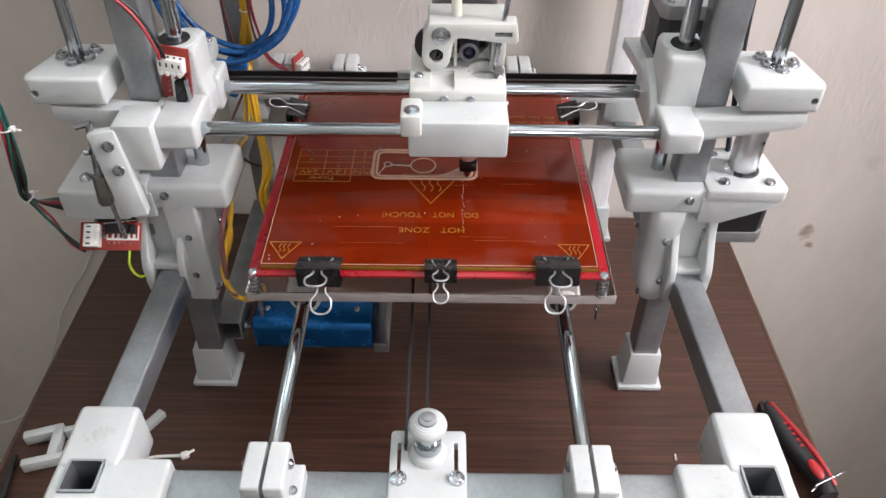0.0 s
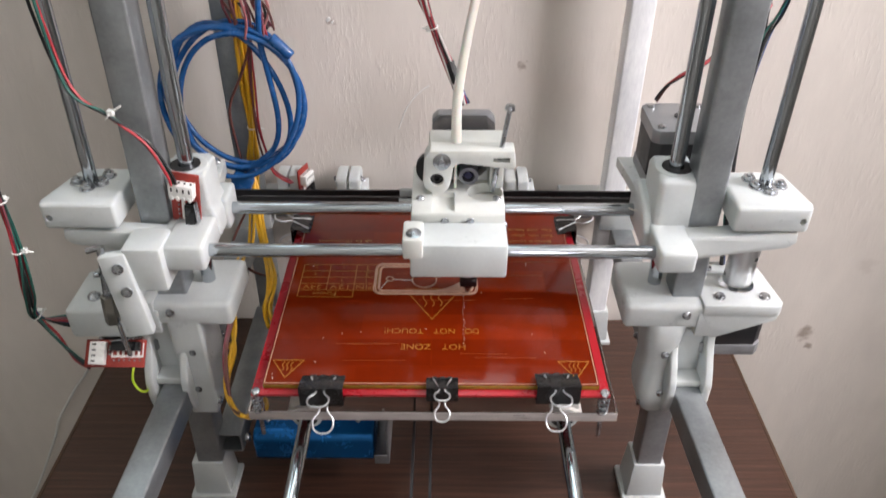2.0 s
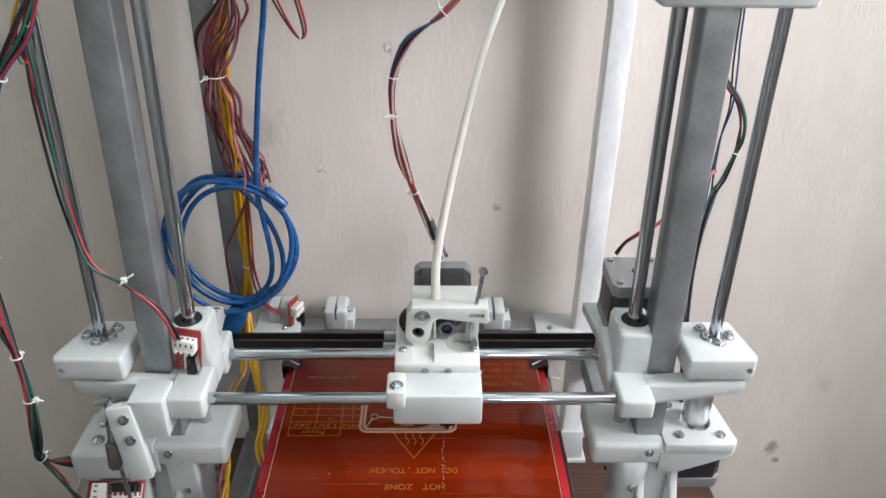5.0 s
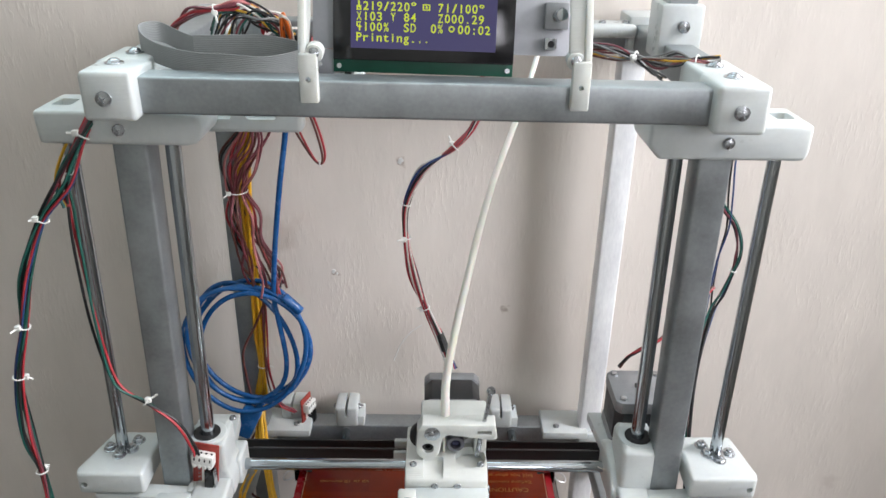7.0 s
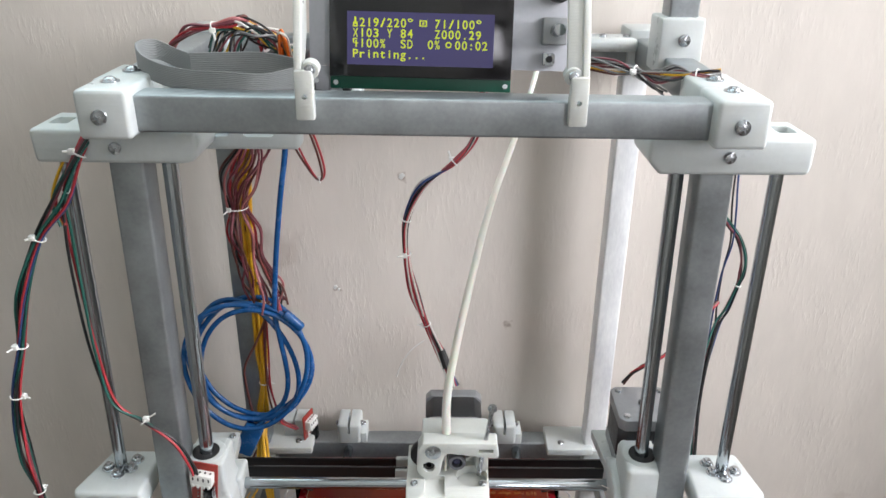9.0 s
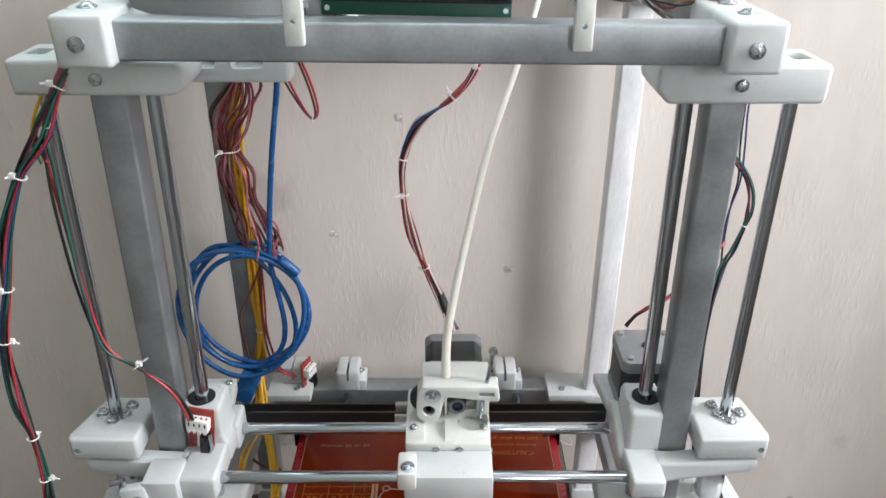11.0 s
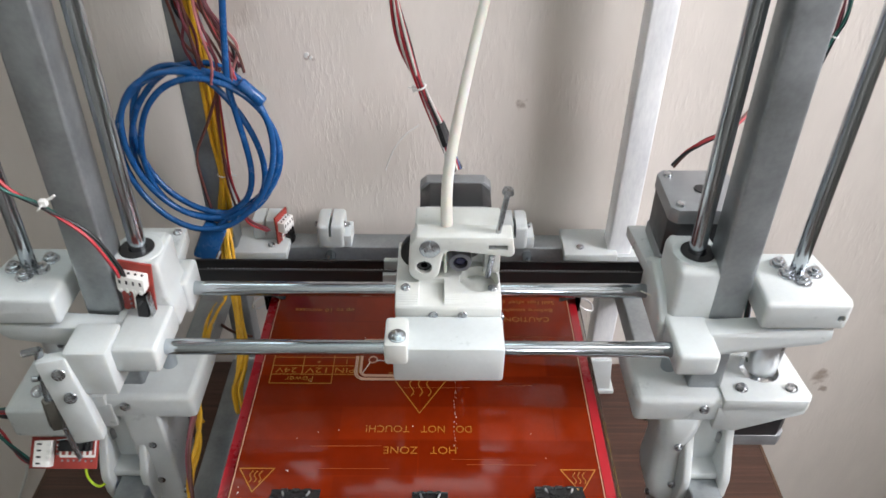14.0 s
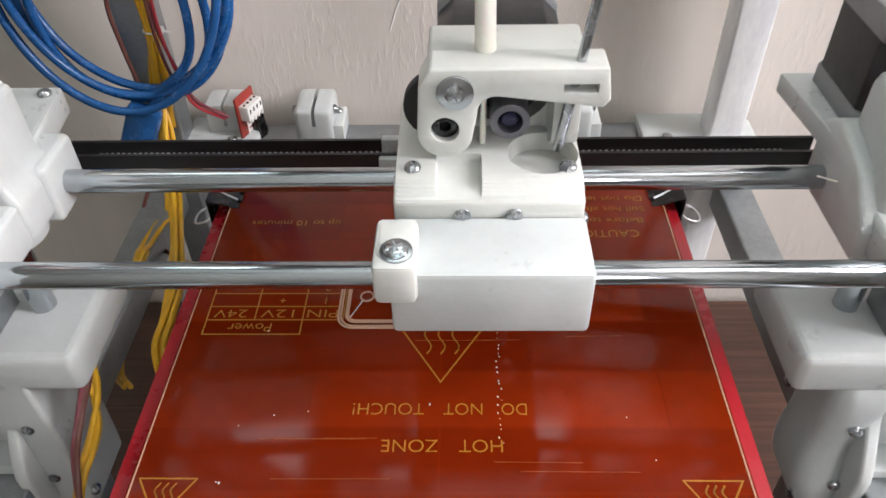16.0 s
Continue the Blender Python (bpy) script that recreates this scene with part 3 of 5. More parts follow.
def z_bracket(s):
    """The bracket on a post: motor plate on top, gusset and sleeves below."""
    X = (lambda v: v) if s > 0 else (lambda v: -v - 5)
    bm = bmesh.new()
    # thick clamp round the post and the guide rod, and the motor plate with a tapering front
    box(bm, X(127.5), X(183), 70, 122, 191, 210.5, 4, 3)
    prism(bm, [(X(176), 205), (X(176), 186), (X(190), 184.5), (X(228), 200), (X(228), 205)], "xz", 69, 74.5, 0.8)
    prism(bm, [(X(178), 68.5), (X(228), 68.5), (X(231), 73), (X(226), 119), (X(178), 119)], "xy", 203, 212.2, 1.4)
    rod_hole = bmx(cyl, (X(206), 94, 195), (X(206), 94, 220), 11.5, seg=28)
    body = part("motor_plate", cut(bm, rod_hole), WHITE, frame_ob)
    screw((X(168), 70, 203), (0, -1, 0), 3, body)
    for x, y in ((190.5, 78), (220, 78), (190.5, 110)):
        screw((X(x), y, 212), (0, 0, 1), 3.6, body)
    # gusset: a sleeve on the post, a lower and outer lobe on the side tube, ribs between them
    bm = bmesh.new()
    if s > 0:
        rows = ((196, 147, 173, 73, 105, 5), (192, 145.5, 172.5, 70, 105, 8), (184, 145, 172, 69, 105, 9), (174, 146, 171, 70, 105, 9), (163, 148, 170.5, 72.5, 105, 9), (152, 149.2, 170.5, 74, 105, 9), (141, 148.6, 170.5, 72, 105, 9),
                (132, 147.8, 170.5, 69, 105, 9), (123, 148.5, 170.5, 67.5, 105, 9), (115, 150.5, 170, 69, 105, 8), (109, 153, 169, 73, 105, 7), (105, 155, 168, 78, 104, 5))
        loft(bm, [(z, X(x0), X(x1), y0, y1, rr) for z, x0, x1, y0, y1, rr in rows])
    else:
        loft(bm, [(z, X(x0), X(x1), 70, 105, 2.2) for z, x0, x1 in ((195, 150.5, 173), (150, 150, 172.5), (120, 150.5, 171.5), (108, 151.5, 171))])
    box(bm, X(165.5), X(191.5), 79, 104, 116, 196, 2.5, 2)
    prof = [(104, 196), (72, 196), (72, 190)] + [(74 - 7 * (1 - math.cos(math.pi * k / 12)) + 3 * math.sin(math.pi * k / 12), 188 - 42 * k / 12) for k in range(13)] + [(60, 132), (63, 118), (104, 116)]
    prism(bm, prof, "yz", X(164), X(169.5), 2.2, 3)
    prism(bm, prof, "yz", X(188), X(194), 2.2, 3)
    box(bm, X(166), X(191), 66, 104, 139.8, 146, 2, 2)
    sleeve = part("sleeve", bm, WHITE, frame_ob)
    for z, y in ((132, 77), (167, 110)):
        screw((X(162 if z < 150 else 160), 68.5 if s > 0 and z < 150 else 70.5, z), (0, -1, 0), 2.6, sleeve)
        screw((X(150), y - 4, z - 14), (-s, 0, 0), 2.6, sleeve)


for s in (1, -1):
    z_bracket(s)


def top_bracket(s):
    """The printed plate on top of a post that holds the rod ends, and the corner block of the top beam."""
    X = (lambda v: v) if s > 0 else (lambda v: -v + 1)
    dz = 0 if s > 0 else 3.2
    bm = bmesh.new()
    prism(bm, ([(X(124), 532), (X(124), 519), (X(131), 511), (X(213), 511), (X(214.5), 516), (X(214.5), 532)] if s > 0 else [(-123, 533.5), (-122, 524), (-125, 517), (-131, 515.5), (-212, 516), (-213, 535)]), "xz", 73, 112, 2.6, 3)
    slot = bmx(box, X(198), X(209), 86, 100, 526 + dz, 540 + dz, 2)
    plate = part("rod_plate", cut(bm, slot), WHITE, frame_ob)
    screw((X(168), 73, 521.5 + dz), (0, -1, 0), 3.4, plate)
    bm = bmesh.new()
    box(bm, X(149 if s > 0 else 147), X(176.5 if s > 0 else 174), 48, 82, 533 + dz, 558.5 + dz, 2.6, 3)
    prism(bm, [(X(150), 78), (X(150), 120), (X(176.5), 120), (X(176.5), 76)], "xy", 534 + dz, 558 + dz, 2.2, 3)
    corner = part("corner_block", bm, WHITE, frame_ob)
    screw((X(162), 48, 545 + dz), (0, -1, 0), 4.0, corner)
    for y in (70, 100):
        screw((X(163), y, 558.3 + dz), (0, 0, 1), 3.4, corner, washer=5)


for s in (1, -1):
    top_bracket(s)

# rear corners and the clamp of a post that rises over the top
for s in (1, -1):
    bm = bmesh.new()
    box(bm, 114 * s, 158 * s, 263, 300, 160, 168, 1.5)
    box(bm, 150 * s, 184 * s, 266, 300, 138, 164, 2.5)
    rc = part("rear_corner", bm, WHITE, frame_ob)
    screw((128 * s, 273, 168), (0, 0, 1), 3, rc)
    bm = bmesh.new()
    box(bm, 152 * s, 183 * s, 262, 298, 528, 562, 2.5)
    part("rear_top_corner", bm, WHITE, frame_ob)
bm = bmesh.new()
box(bm, 152, 180.5, 180, 210, 545, 581, 2)
bm_plate = bmesh.new()
box(bm_plate, 118, 158, 256, 286, 546, 556, 4, 3)
rear_plate = part("rear_top_plate", bm_plate, WHITE, frame_ob)
for x in (132, 150):
    screw((x, 266, 556), (0, 0, 1), 3, rear_plate)
clamp = part("mast_clamp", bm, WHITE, frame_ob)
screw((167.5, 180, 567), (0, -1, 0), 4, clamp)
square_tube((167, 195, 560), (168, 195, 760), T, STEEL, frame_ob, "mast")
# plate under the electronics, with long holes
bm = bmesh.new()
box(bm, -150, -74, 112, 128, 512, 526, 3, 3)
part("cable_bracket", cut(bm, bmx(box, -128, -116, 105, 135, 520.5, 540, 1.5), bmx(box, -107, -89, 105, 135, 520.5, 540, 1.5)), WHITE, frame_ob)

# ---- guide rods of the bed ----
for x in (-80.5, 85):
    rod = thing("guide_rod", "polished steel guide rod lying in white clamps", "rod", (x, -104, 155), "bed guide rods")
    bm = bmesh.new()
    cyl(bm, (x, -118, 155), (x, 296, 155), 4.4, seg=28, bev=0.4)
    part("rod", bm, CHROME, rod)


def rod_clamp(x, y, z, way, group, h=30):
    """A slotted printed clamp with a cross screw that holds a rod's end."""
    c = thing("rod_clamp", "white printed rod clamp with a slot, on a tube", "clamp", (x, y, z), group)
    bm = bmesh.new()
    w = 11 if h > 25 else 11.2
    box(bm, x - w, x + w, y - 14 * way, y + 14 * way, z, z + h, 1.6 if h > 25 else 3.2, 3)
    box(bm, x + 8, x + 17, y - 10 * way, y + 12 * way, z, z + 12, 1.2)
    slot = bmx(box, x - 1.2, x + 1.2, y - 20, y + 20, z + h * 0.55, z + 60)
    body = part("body", cut(bm, slot), WHITE, c)
    for q in (-1, 1):
        screw((x + w * q, y + 4 * way, z + h * 0.8), (q, 0, 0), 2.8, c)
    screw((x + 12.5, y - 4 * way, z + 12), (0, 0, 1), 2.6, c)
    if way > 0:
        bm = bmesh.new()
        cyl(bm, (x + 1, y - 15, z + 20), (x + 1, y - 19, z + 20), 5, seg=18, bev=0.6)
        part("end_cap", bm, SCREW, c)


rod_clamp(-80.5, -107, 140, 1, "front rod clamps")
rod_clamp(85, -107, 140, 1, "front rod clamps")
rod_clamp(-79, 289, 163, -1, "rear rod clamps", 23)
rod_clamp(73, 289, 163, -1, "rear rod clamps", 23)

# belt of the bed and its idler
idler = thing("belt_idler", "white printed belt idler with a knob, screwed to the front tube", "belt idler", (1, -100, 140))
bm = bmesh.new()
prism(bm, rounded(-19.5, 22, -126, -70, 2.5), "xy", 140.2, 147, 0.8)
plate = part("plate", cut(bm, bmx(box, -15.6, -13.4, -95, -78, 130, 160), bmx(box, 15.4, 17.6, -95, -78, 130, 160)), WHITE, idler)
for x in (-14.5, 16.5):
    screw((x, -100, 147), (0, 0, 1), 4, idler, washer=4.6)
bm = bmesh.new()
cyl(bm, (1, -84, 146), (1, -84, 151), 11, 9, seg=28, bev=1)
part("collar", bm, WHITE, idler)
bm = bmesh.new()
cyl(bm, (1, -83, 151), (1, -83, 157), 7.5, seg=26, bev=0.6)
cyl(bm, (1, -83, 157), (1, -83, 164), 5.5, seg=26)
part("bearing", bm, CHROME, idler)
bm = bmesh.new()
ball(bm, (1, -82, 169), 10.5, 0.55, 24)
part("knob", bm, WHITE, idler, "rounded white knob")
bm = bmesh.new()
cyl(bm, (1, -82, 172), (1, -82, 175.2), 5.4, 4.8, seg=24, bev=0.4)
cyl(bm, (1, -82, 174), (1, -82, 176), 2.2, seg=12, bev=0.3)
part("bolt_head", bm, MOTORCAP, idler, "dull grey bolt head")
belt = thing("bed_belt", "thin black toothed belt running under the bed", "belt", (-5, 90, 150))
for x in (-11, 0):
    bm = bmesh.new()
    box(bm, x - 0.8, x + 0.8, -83, 270, 147, 153)
    part("strand", bm, BLACK, belt)

# ---- heated bed ----
BY = 1.5
bed = thing("heated_bed", "red heated bed with amber glass on a clear acrylic base plate", "heated bed", (0, 106, 171))
bm = bmesh.new()
box(bm, -111, 114, BY + 3, BY + 222, 173.5, 181, 0.6)
plate = part("base_plate", bm, ACRYLIC, bed, "clear acrylic base plate")
plate.visible_shadow = False
bm = bmesh.new()
box(bm, -110.5, 113.5, BY + 2.5, BY + 2.95, 173.9, 180.6, 0.1)
part("sawn_edge", bm, FROSTED, plate, "frosted sawn edge")
bm = bmesh.new()
box(bm, -107, 107, BY + 2, BY + 214, 194.6, 196.4, 0.3)
part("circuit_board", bm, REDPCB, bed, "bright red circuit board")
bm = bmesh.new()
box(bm, -100.5, 101, BY + 7, BY + 208, 196.5, 199.8, 0.4)
glass = part("glass", bm, AMBER, bed, "amber film-covered glass plate")
bm = bmesh.new()
box(bm, -100, 100.5, BY + 6.5, BY + 6.95, 196.7, 199.4, 0.1)
part("glass_edge", bm, GLASSEDGE, glass, "olive edge of the glass")
for x, y in ((-104, 4), (104, 4), (-104, 209), (104, 209)):
    screw((x, BY + y, 196.3), (0, 0, 1), 2.7, bed)
    bm = bmesh.new()
    pts = [Vector((x + 3.2 * math.cos(a * 0.7), BY + y + 3.2 * math.sin(a * 0.7), 179 + 15 * a / 44)) for a in range(45)]
    sweep(bm, pts, 0.55, 5)
    part("spring", bm, SCREW, bed)
    bm = bmesh.new()
    cyl(bm, (x, BY + y, 160), (x, BY + y, 195), 1.4, seg=10)
    part("bolt", bm, SCREW, bed)
for x in (-80.5, 85):
    for y in (22, 165):
        bm = bmesh.new()
        cyl(bm, (x, BY + y, 155), (x, BY + y + 28, 155), 10, seg=28)
        box(bm, x - 8, x + 8, BY + y + 3, BY + y + 25, 162, 173.4, 1.5)
        part("bearing_holder", cut(bm, bmx(cyl, (x, -100, 155), (x, 330, 155), 5.2, seg=24)), WHITE, bed)
        bm = bmesh.new()
        cyl(bm, (x, BY + y - 0.5, 155), (x, BY + y + 28.5, 155), 7.6, seg=24)
        part("bearing", cut(bm, bmx(cyl, (x, -100, 155), (x, 330, 155), 4.8, seg=24)), BLACK, bed)

# markings of the board
Z = 199.85


def outline(bm, pts, w, close=True):
    for i in range(len(pts) if close else len(pts) - 1):
        strip(bm, pts[i], pts[(i + 1) % len(pts)], w, Z)


bm = bmesh.new()
outline(bm, [(-99.5, BY + 8), (100, BY + 8), (100, BY + 207), (-99.5, BY + 207)], 0.5)
part("border_line", bm, INKWHITE, bed)


def bed_text(text, x, y, size, width):
    lettering(text, size, Matrix.Translation((x * K, (BY + y) * K, Z * K)) @ mm(0, 0, 0, 0, 0, 180), INKYELLOW, bed, width=width)


for word, x, wide in (("HOT", 14.2, 14.6), ("ZONE", -10, 19)):
    bed_text(word, x, 40.5, 7, wide)
for word, x, wide in (("DO", 26, 8.8), ("NOT", 8.2, 13.6), ("TOUCH!", -18.3, 25)):
    bed_text(word, x, 55.5, 7, wide)
bed_text("CAUTION!", 69.5, 149, 6.6, 32)
bed_text("Before touching", 69, 158, 5, 40)
bed_text("Still hot after power", 66, 166, 5, 50)
bed_text("Do not leave", 74, 173.5, 5, 34)
bed_text("up to 10 minutes", -67, 157, 5, 40)
bed_text("Power", -75, 93.8, 6.2, 17)
bed_text("24V", -84, 101.2, 6.2, 13)
bed_text("12V", -64.5, 101.2, 6.2, 13)
bed_text("PIN", -47.5, 101.2, 6.2, 12)
for txt, x, y in (("+", -64.5, 108.4), ("1", -47, 108.4), ("+", -84, 115.7), ("-", -64.5, 115.7), ("2", -47, 115.7), ("-", -84, 123), ("-", -64.5, 123), ("3", -47, 123)):
    bed_text(txt, x, y, 5.6, None)
for y, x1 in ((90, -55), (97.5, -39), (104.7, -39), (112, -39), (119.4, -39), (127, -39)):
    bm = bmesh.new()
    strip(bm, (-93, BY + y), (x1, BY + y), 0.5, Z)
    part("table_line", bm, INKYELLOW, bed)
for x, y0 in ((-93, 90), (-74, 97.5), (-55, 90), (-39, 97.5)):
    bm = bmesh.new()
    strip(bm, (x, BY + y0), (x, BY + 127), 0.5, Z + 0.01)
    part("table_line", bm, INKYELLOW, bed)


def heat_sign(cx, tip, half, height, w):
    """A warning triangle, its point to the front, with three wavy lines."""
    bm = bmesh.new()
    outline(bm, [(cx - half, tip + height), (cx + half, tip + height), (cx, tip)], w)
    for k in (-1, 0, 1):
        px = [(cx + k * half * 0.27 + math.sin(i * 0.9) * half * 0.07, tip + height * (0.42 + 0.46 * i / 8)) for i in range(9)]
        outline(bm, px, w, False)
    part("warning_sign", bm, INKYELLOW, bed)


heat_sign(-94 + 6, BY + 12.5, 9.5, 15, 0.5)
heat_sign(94 - 6, BY + 12.5, 9.5, 15, 0.5)
heat_sign(0, BY + 67, 19.5, 32, 0.55)
# scratch lines in the film
bm = bmesh.new()
for i in range(13):
    x0, y = random.uniform(-95, 60), random.choice((30, 36, 44, 84, 86, 88, 118, 134)) + random.uniform(-3, 3)
    strip(bm, (x0, BY + y), (x0 + random.uniform(8, 45), BY + y + random.uniform(-0.4, 0.4)), 0.1, Z)
tagged(part("scratch", bm, SMEAR, bed, "fine pale scratches"), kind="stuff")
for i in range(46):
    if i == 0:
        bm = bmesh.new()
    x, y = random.uniform(-96, 96), BY + random.uniform(10, 150)
    if i < 22:
        x, y = 21 + random.uniform(-0.8, 0.8), BY + 42 + i * 2.4 + random.uniform(-1, 1)
    r = random.uniform(0.1, 0.27)
    box(bm, x - r, x + r, y - r * random.uniform(0.6, 2.2), y + r, Z - 0.05, Z + 0.15, m=None)
tagged(part("crumb", bm, TUBEWHITE, bed, "white plastic crumbs stuck to the film"), kind="stuff")

# the flat part that is being printed
job = thing("unfinished_print", "thin white rounded outline of a part being printed on the bed", "print", (-14, 112, 200))
bm = bmesh.new()
for (x0, x1, y0, y1, r) in ((-41, 31, 93, 128, 6), (-40, 30, 94, 127, 5.5), (-38, 28, 96, 125, 4), (-37.2, 27.2, 96.8, 124.2, 3.6)):
    sweep(bm, [Vector((u, v, Z + 0.35)) for u, v in rounded(x0, x1, BY + y0, BY + y1, r, 6)], 0.45, 6, True)
sweep(bm, [Vector((u, v, Z + 0.35)) for u, v in arc(-6, BY + 109, 8.5, 0, 350, 30)], 0.4, 6, True)
sweep(bm, [Vector((u, v, Z + 0.35)) for u, v in arc(-30.5, BY + 110, 2.6, 0, 340, 14)], 0.4, 6, True)
part("outline", bm, THINPRINT, job)
bm = bmesh.new()
for i in range(30):
    x = -1 + i * 0.95
    sweep(bm, [Vector((x, BY + 97, Z + 0.3)), Vector((min(x + 9.5, 26.8), BY + min(97 + i * 0.85, 121), Z + 0.3))], 0.34, 5)
part("infill", bm, THINPRINT, job, "diagonal white infill lines")
bm = bmesh.new()
sweep(bm, [Vector((-36.5, BY + 98, Z + 0.3)), Vector((-32, BY + 108, Z + 0.3))], 0.25, 5)
sweep(bm, [Vector((-28, BY + 109.5, Z + 0.3)), Vector((-14.5, BY + 108.5, Z + 0.3))], 0.25, 5)
part("stray_line", bm, TUBEWHITE, job)


# ---- binder clips ----
def binder_clip(x, y, z, turn, width, group, label, swing=(14, -52)):
    """Folded black sheet spring with two wire handles; its mouth looks along +y before the turn."""
    c = thing("binder_clip", label, "binder clip", (x, y, z), group)
    m = mm(x, y, z, 0, 0, turn)
    h, L, t = width * 0.25, width * 0.52, 0.7
    bm = bmesh.new()
    out = [(0, -h), (0, h), (L * 0.5, h * 0.72), (L, 1.9), (L + 1, 2.4), (L + 1, 2.9), (L - 0.6, 2.6), (L * 0.5, h * 0.72 + t), (-t, h + t), (-t, -h - t), (L * 0.5, -h * 0.72 - t), (L - 0.6, -2.6), (L + 1, -2.9), (L + 1, -2.4), (L, -1.9), (L * 0.5, -h * 0.72)]
    turned(bm, prism(bm, out, "yz", -width / 2, width / 2), m)
    bmesh.ops.recalc_face_normals(bm, faces=bm.faces)
    part("body", bm, CLIPBLACK, c)
    bm = bmesh.new()
    for q in (1, -1):
        for e in (-width * 0.24, 0, width * 0.24):
            turned(bm, cyl(bm, (e - width * 0.07, L + 0.4, q * 2.7), (e + width * 0.07, L + 0.4, q * 2.7), 1.2, seg=12), m)
    part("rolled_edge", bm, CLIPBLACK, c)
    for q, a in ((1, swing[0]), (-1, swing[1])):
        w = width * 0.17
        pts = [(-w * 1.7, 0, 0), (-w * 1.2, -L * 0.5, 0), (-w * 0.55, -L * 1.05, 0), (-w * 0.7, -L * 1.3, 0), (-w * 1.35, -L * 1.6, 0), (-w * 1.3, -L * 1.95, 0), (-w * 0.8, -L * 2.15, 0), (0, -L * 2.2, 0), (w * 0.8, -L * 2.15, 0), (w * 1.3, -L * 1.95, 0), (w * 1.35, -L * 1.6, 0), (w * 0.7, -L * 1.3, 0), (w * 0.55, -L * 1.05, 0), (w * 1.2, -L * 0.5, 0), (w * 1.7, 0, 0)]
        bm = bmesh.new()
        sweep(bm, smooth_path(pts, 5), 0.6, 8)
        turned(bm, list(bm.verts), m @ mm(0, L + 0.4, q * 2.9, a))
        part("handle", bm, ALU, c, "bent wire handle")


FC = "clips along the front of the bed"
binder_clip(-64.5, BY - 0.5, 197.2, 0, 26, FC, "black binder clip with wire handles gripping the bed", (-9, 40))
binder_clip(7, BY + 2, 197.2, 0, 19, FC, "small black binder clip with wire handles gripping the bed", (-9, 40))
binder_clip(76, BY + 2, 197.2, 0, 26, FC, "black binder clip with wire handles gripping the bed", (-7, 42))
binder_clip(-109.5, BY + 180, 197.2, -90, 25, "clips on the sides of the bed", "black binder clip gripping the side of the bed", (-16, 22))
binder_clip(109, BY + 180, 197.2, 90, 25, "clips on the sides of the bed", "black binder clip gripping the side of the bed", (-16, 22))

# ---- cross gantry ----
gantry = thing("cross_gantry", "two polished rods between white printed end brackets with a belt", "gantry", (0, 88, 246))
for y in (111.5, 63):
    bm = bmesh.new()
    cyl(bm, (-143, y, 259), (143, y, 259), 4.3, seg=32, bev=0.4)
    part("rod", bm, CHROME, gantry)


def x_end(s):
    """A printed end of the gantry: barrel on the guide rod, sockets of both rods, arm and block of the screw's nut."""
    X = (lambda v: v) if s > 0 else (lambda v: -v - 1)
    bm = bmesh.new()
    cyl(bm, (X(151), 97, 246), (X(151), 97, 299.5), 13.6, seg=40, bev=1)
    box(bm, X(139), X(162), 98, 114, 250, 299, 2)
    box(bm, X(136 if s > 0 else 134), X(158.5), 50, 86, 252, 269.5 if s < 0 else 267, 2.5, 3)
    box(bm, X(139), X(163), 72, 106, 254, 268.6 if s < 0 else 266, 2)
    prism(bm, [(X(156), 250), (X(156), 267.3), (X(222), 271.5), (X(223), 264), (X(218), 260)], "xz", 66, 79, 1.5)
    if s > 0:
        box(bm, X(137.3), X(163), 80.5, 114, 250, 299, 4, 4)
        prism(bm, [(78, 249), (78, 262), (92, 276), (113, 282), (124, 275), (124, 248.5)], "yz", X(132.5), X(142), 2.2, 3)
        prism(bm, [(X(132.5), 112), (X(128), 156), (X(184), 156), (X(184), 112)], "xy", 267, 275, 1)
    else:
        box(bm, X(131), X(152), 100, 124, 249, 272, 2.5, 3)
        prism(bm, [(X(136.5), 298.5), (X(136.5), 276), (X(133), 268), (X(133), 253), (X(162), 253), (X(162), 298.5)], "xz", 84.5, 113, 2.6, 3)
        prism(bm, [(X(138), 104), (X(143), 150), (X(172), 150), (X(172), 104)], "xy", 264, 275, 1.2)
    hole = bmx(cyl, (X(151), 97, 262), (X(151), 97, 320), 9.3, seg=32)
    body = part("end_bracket", cut(bm, hole), WHITE, gantry)
    bm = bmesh.new()
    cyl(bm, (X(151), 97, 262), (X(151), 97, 300), 9.2, seg=30)
    part("bearing", cut(bm, bmx(cyl, (X(151), 97, 240), (X(151), 97, 320), 4.6, seg=24)), BLACK, body, "black linear bearing")
    bm = bmesh.new()
    prism(bm, [(X(181 if s > 0 else 187), 65), (X(226 if s > 0 else 231), 65), (X(228 if s > 0 else 233), 71), (X(222), 110), (X(183 if s > 0 else 187), 110)], "xy", 272, 289.5, 2.4, 3)
    block = part("nut_block", cut(bm, bmx(cyl, (X(222 if s > 0 else 227), 50, 280), (X(222 if s > 0 else 227), 84, 280), 2.2, seg=14)), WHITE, gantry)
    if s < 0:
        screw((X(147), 144, 275), (0, 0, 1), 2.6, body)
    for x, y in ((8.5, -1), (0, -8), (-6.5, -2), (-8, 7)):
        screw((X((206 if s > 0 else 209) + x), 92 + y, 289.3), (0, 0, 1), 3.6, block, "nut", washer=4.7, hexhead=True)


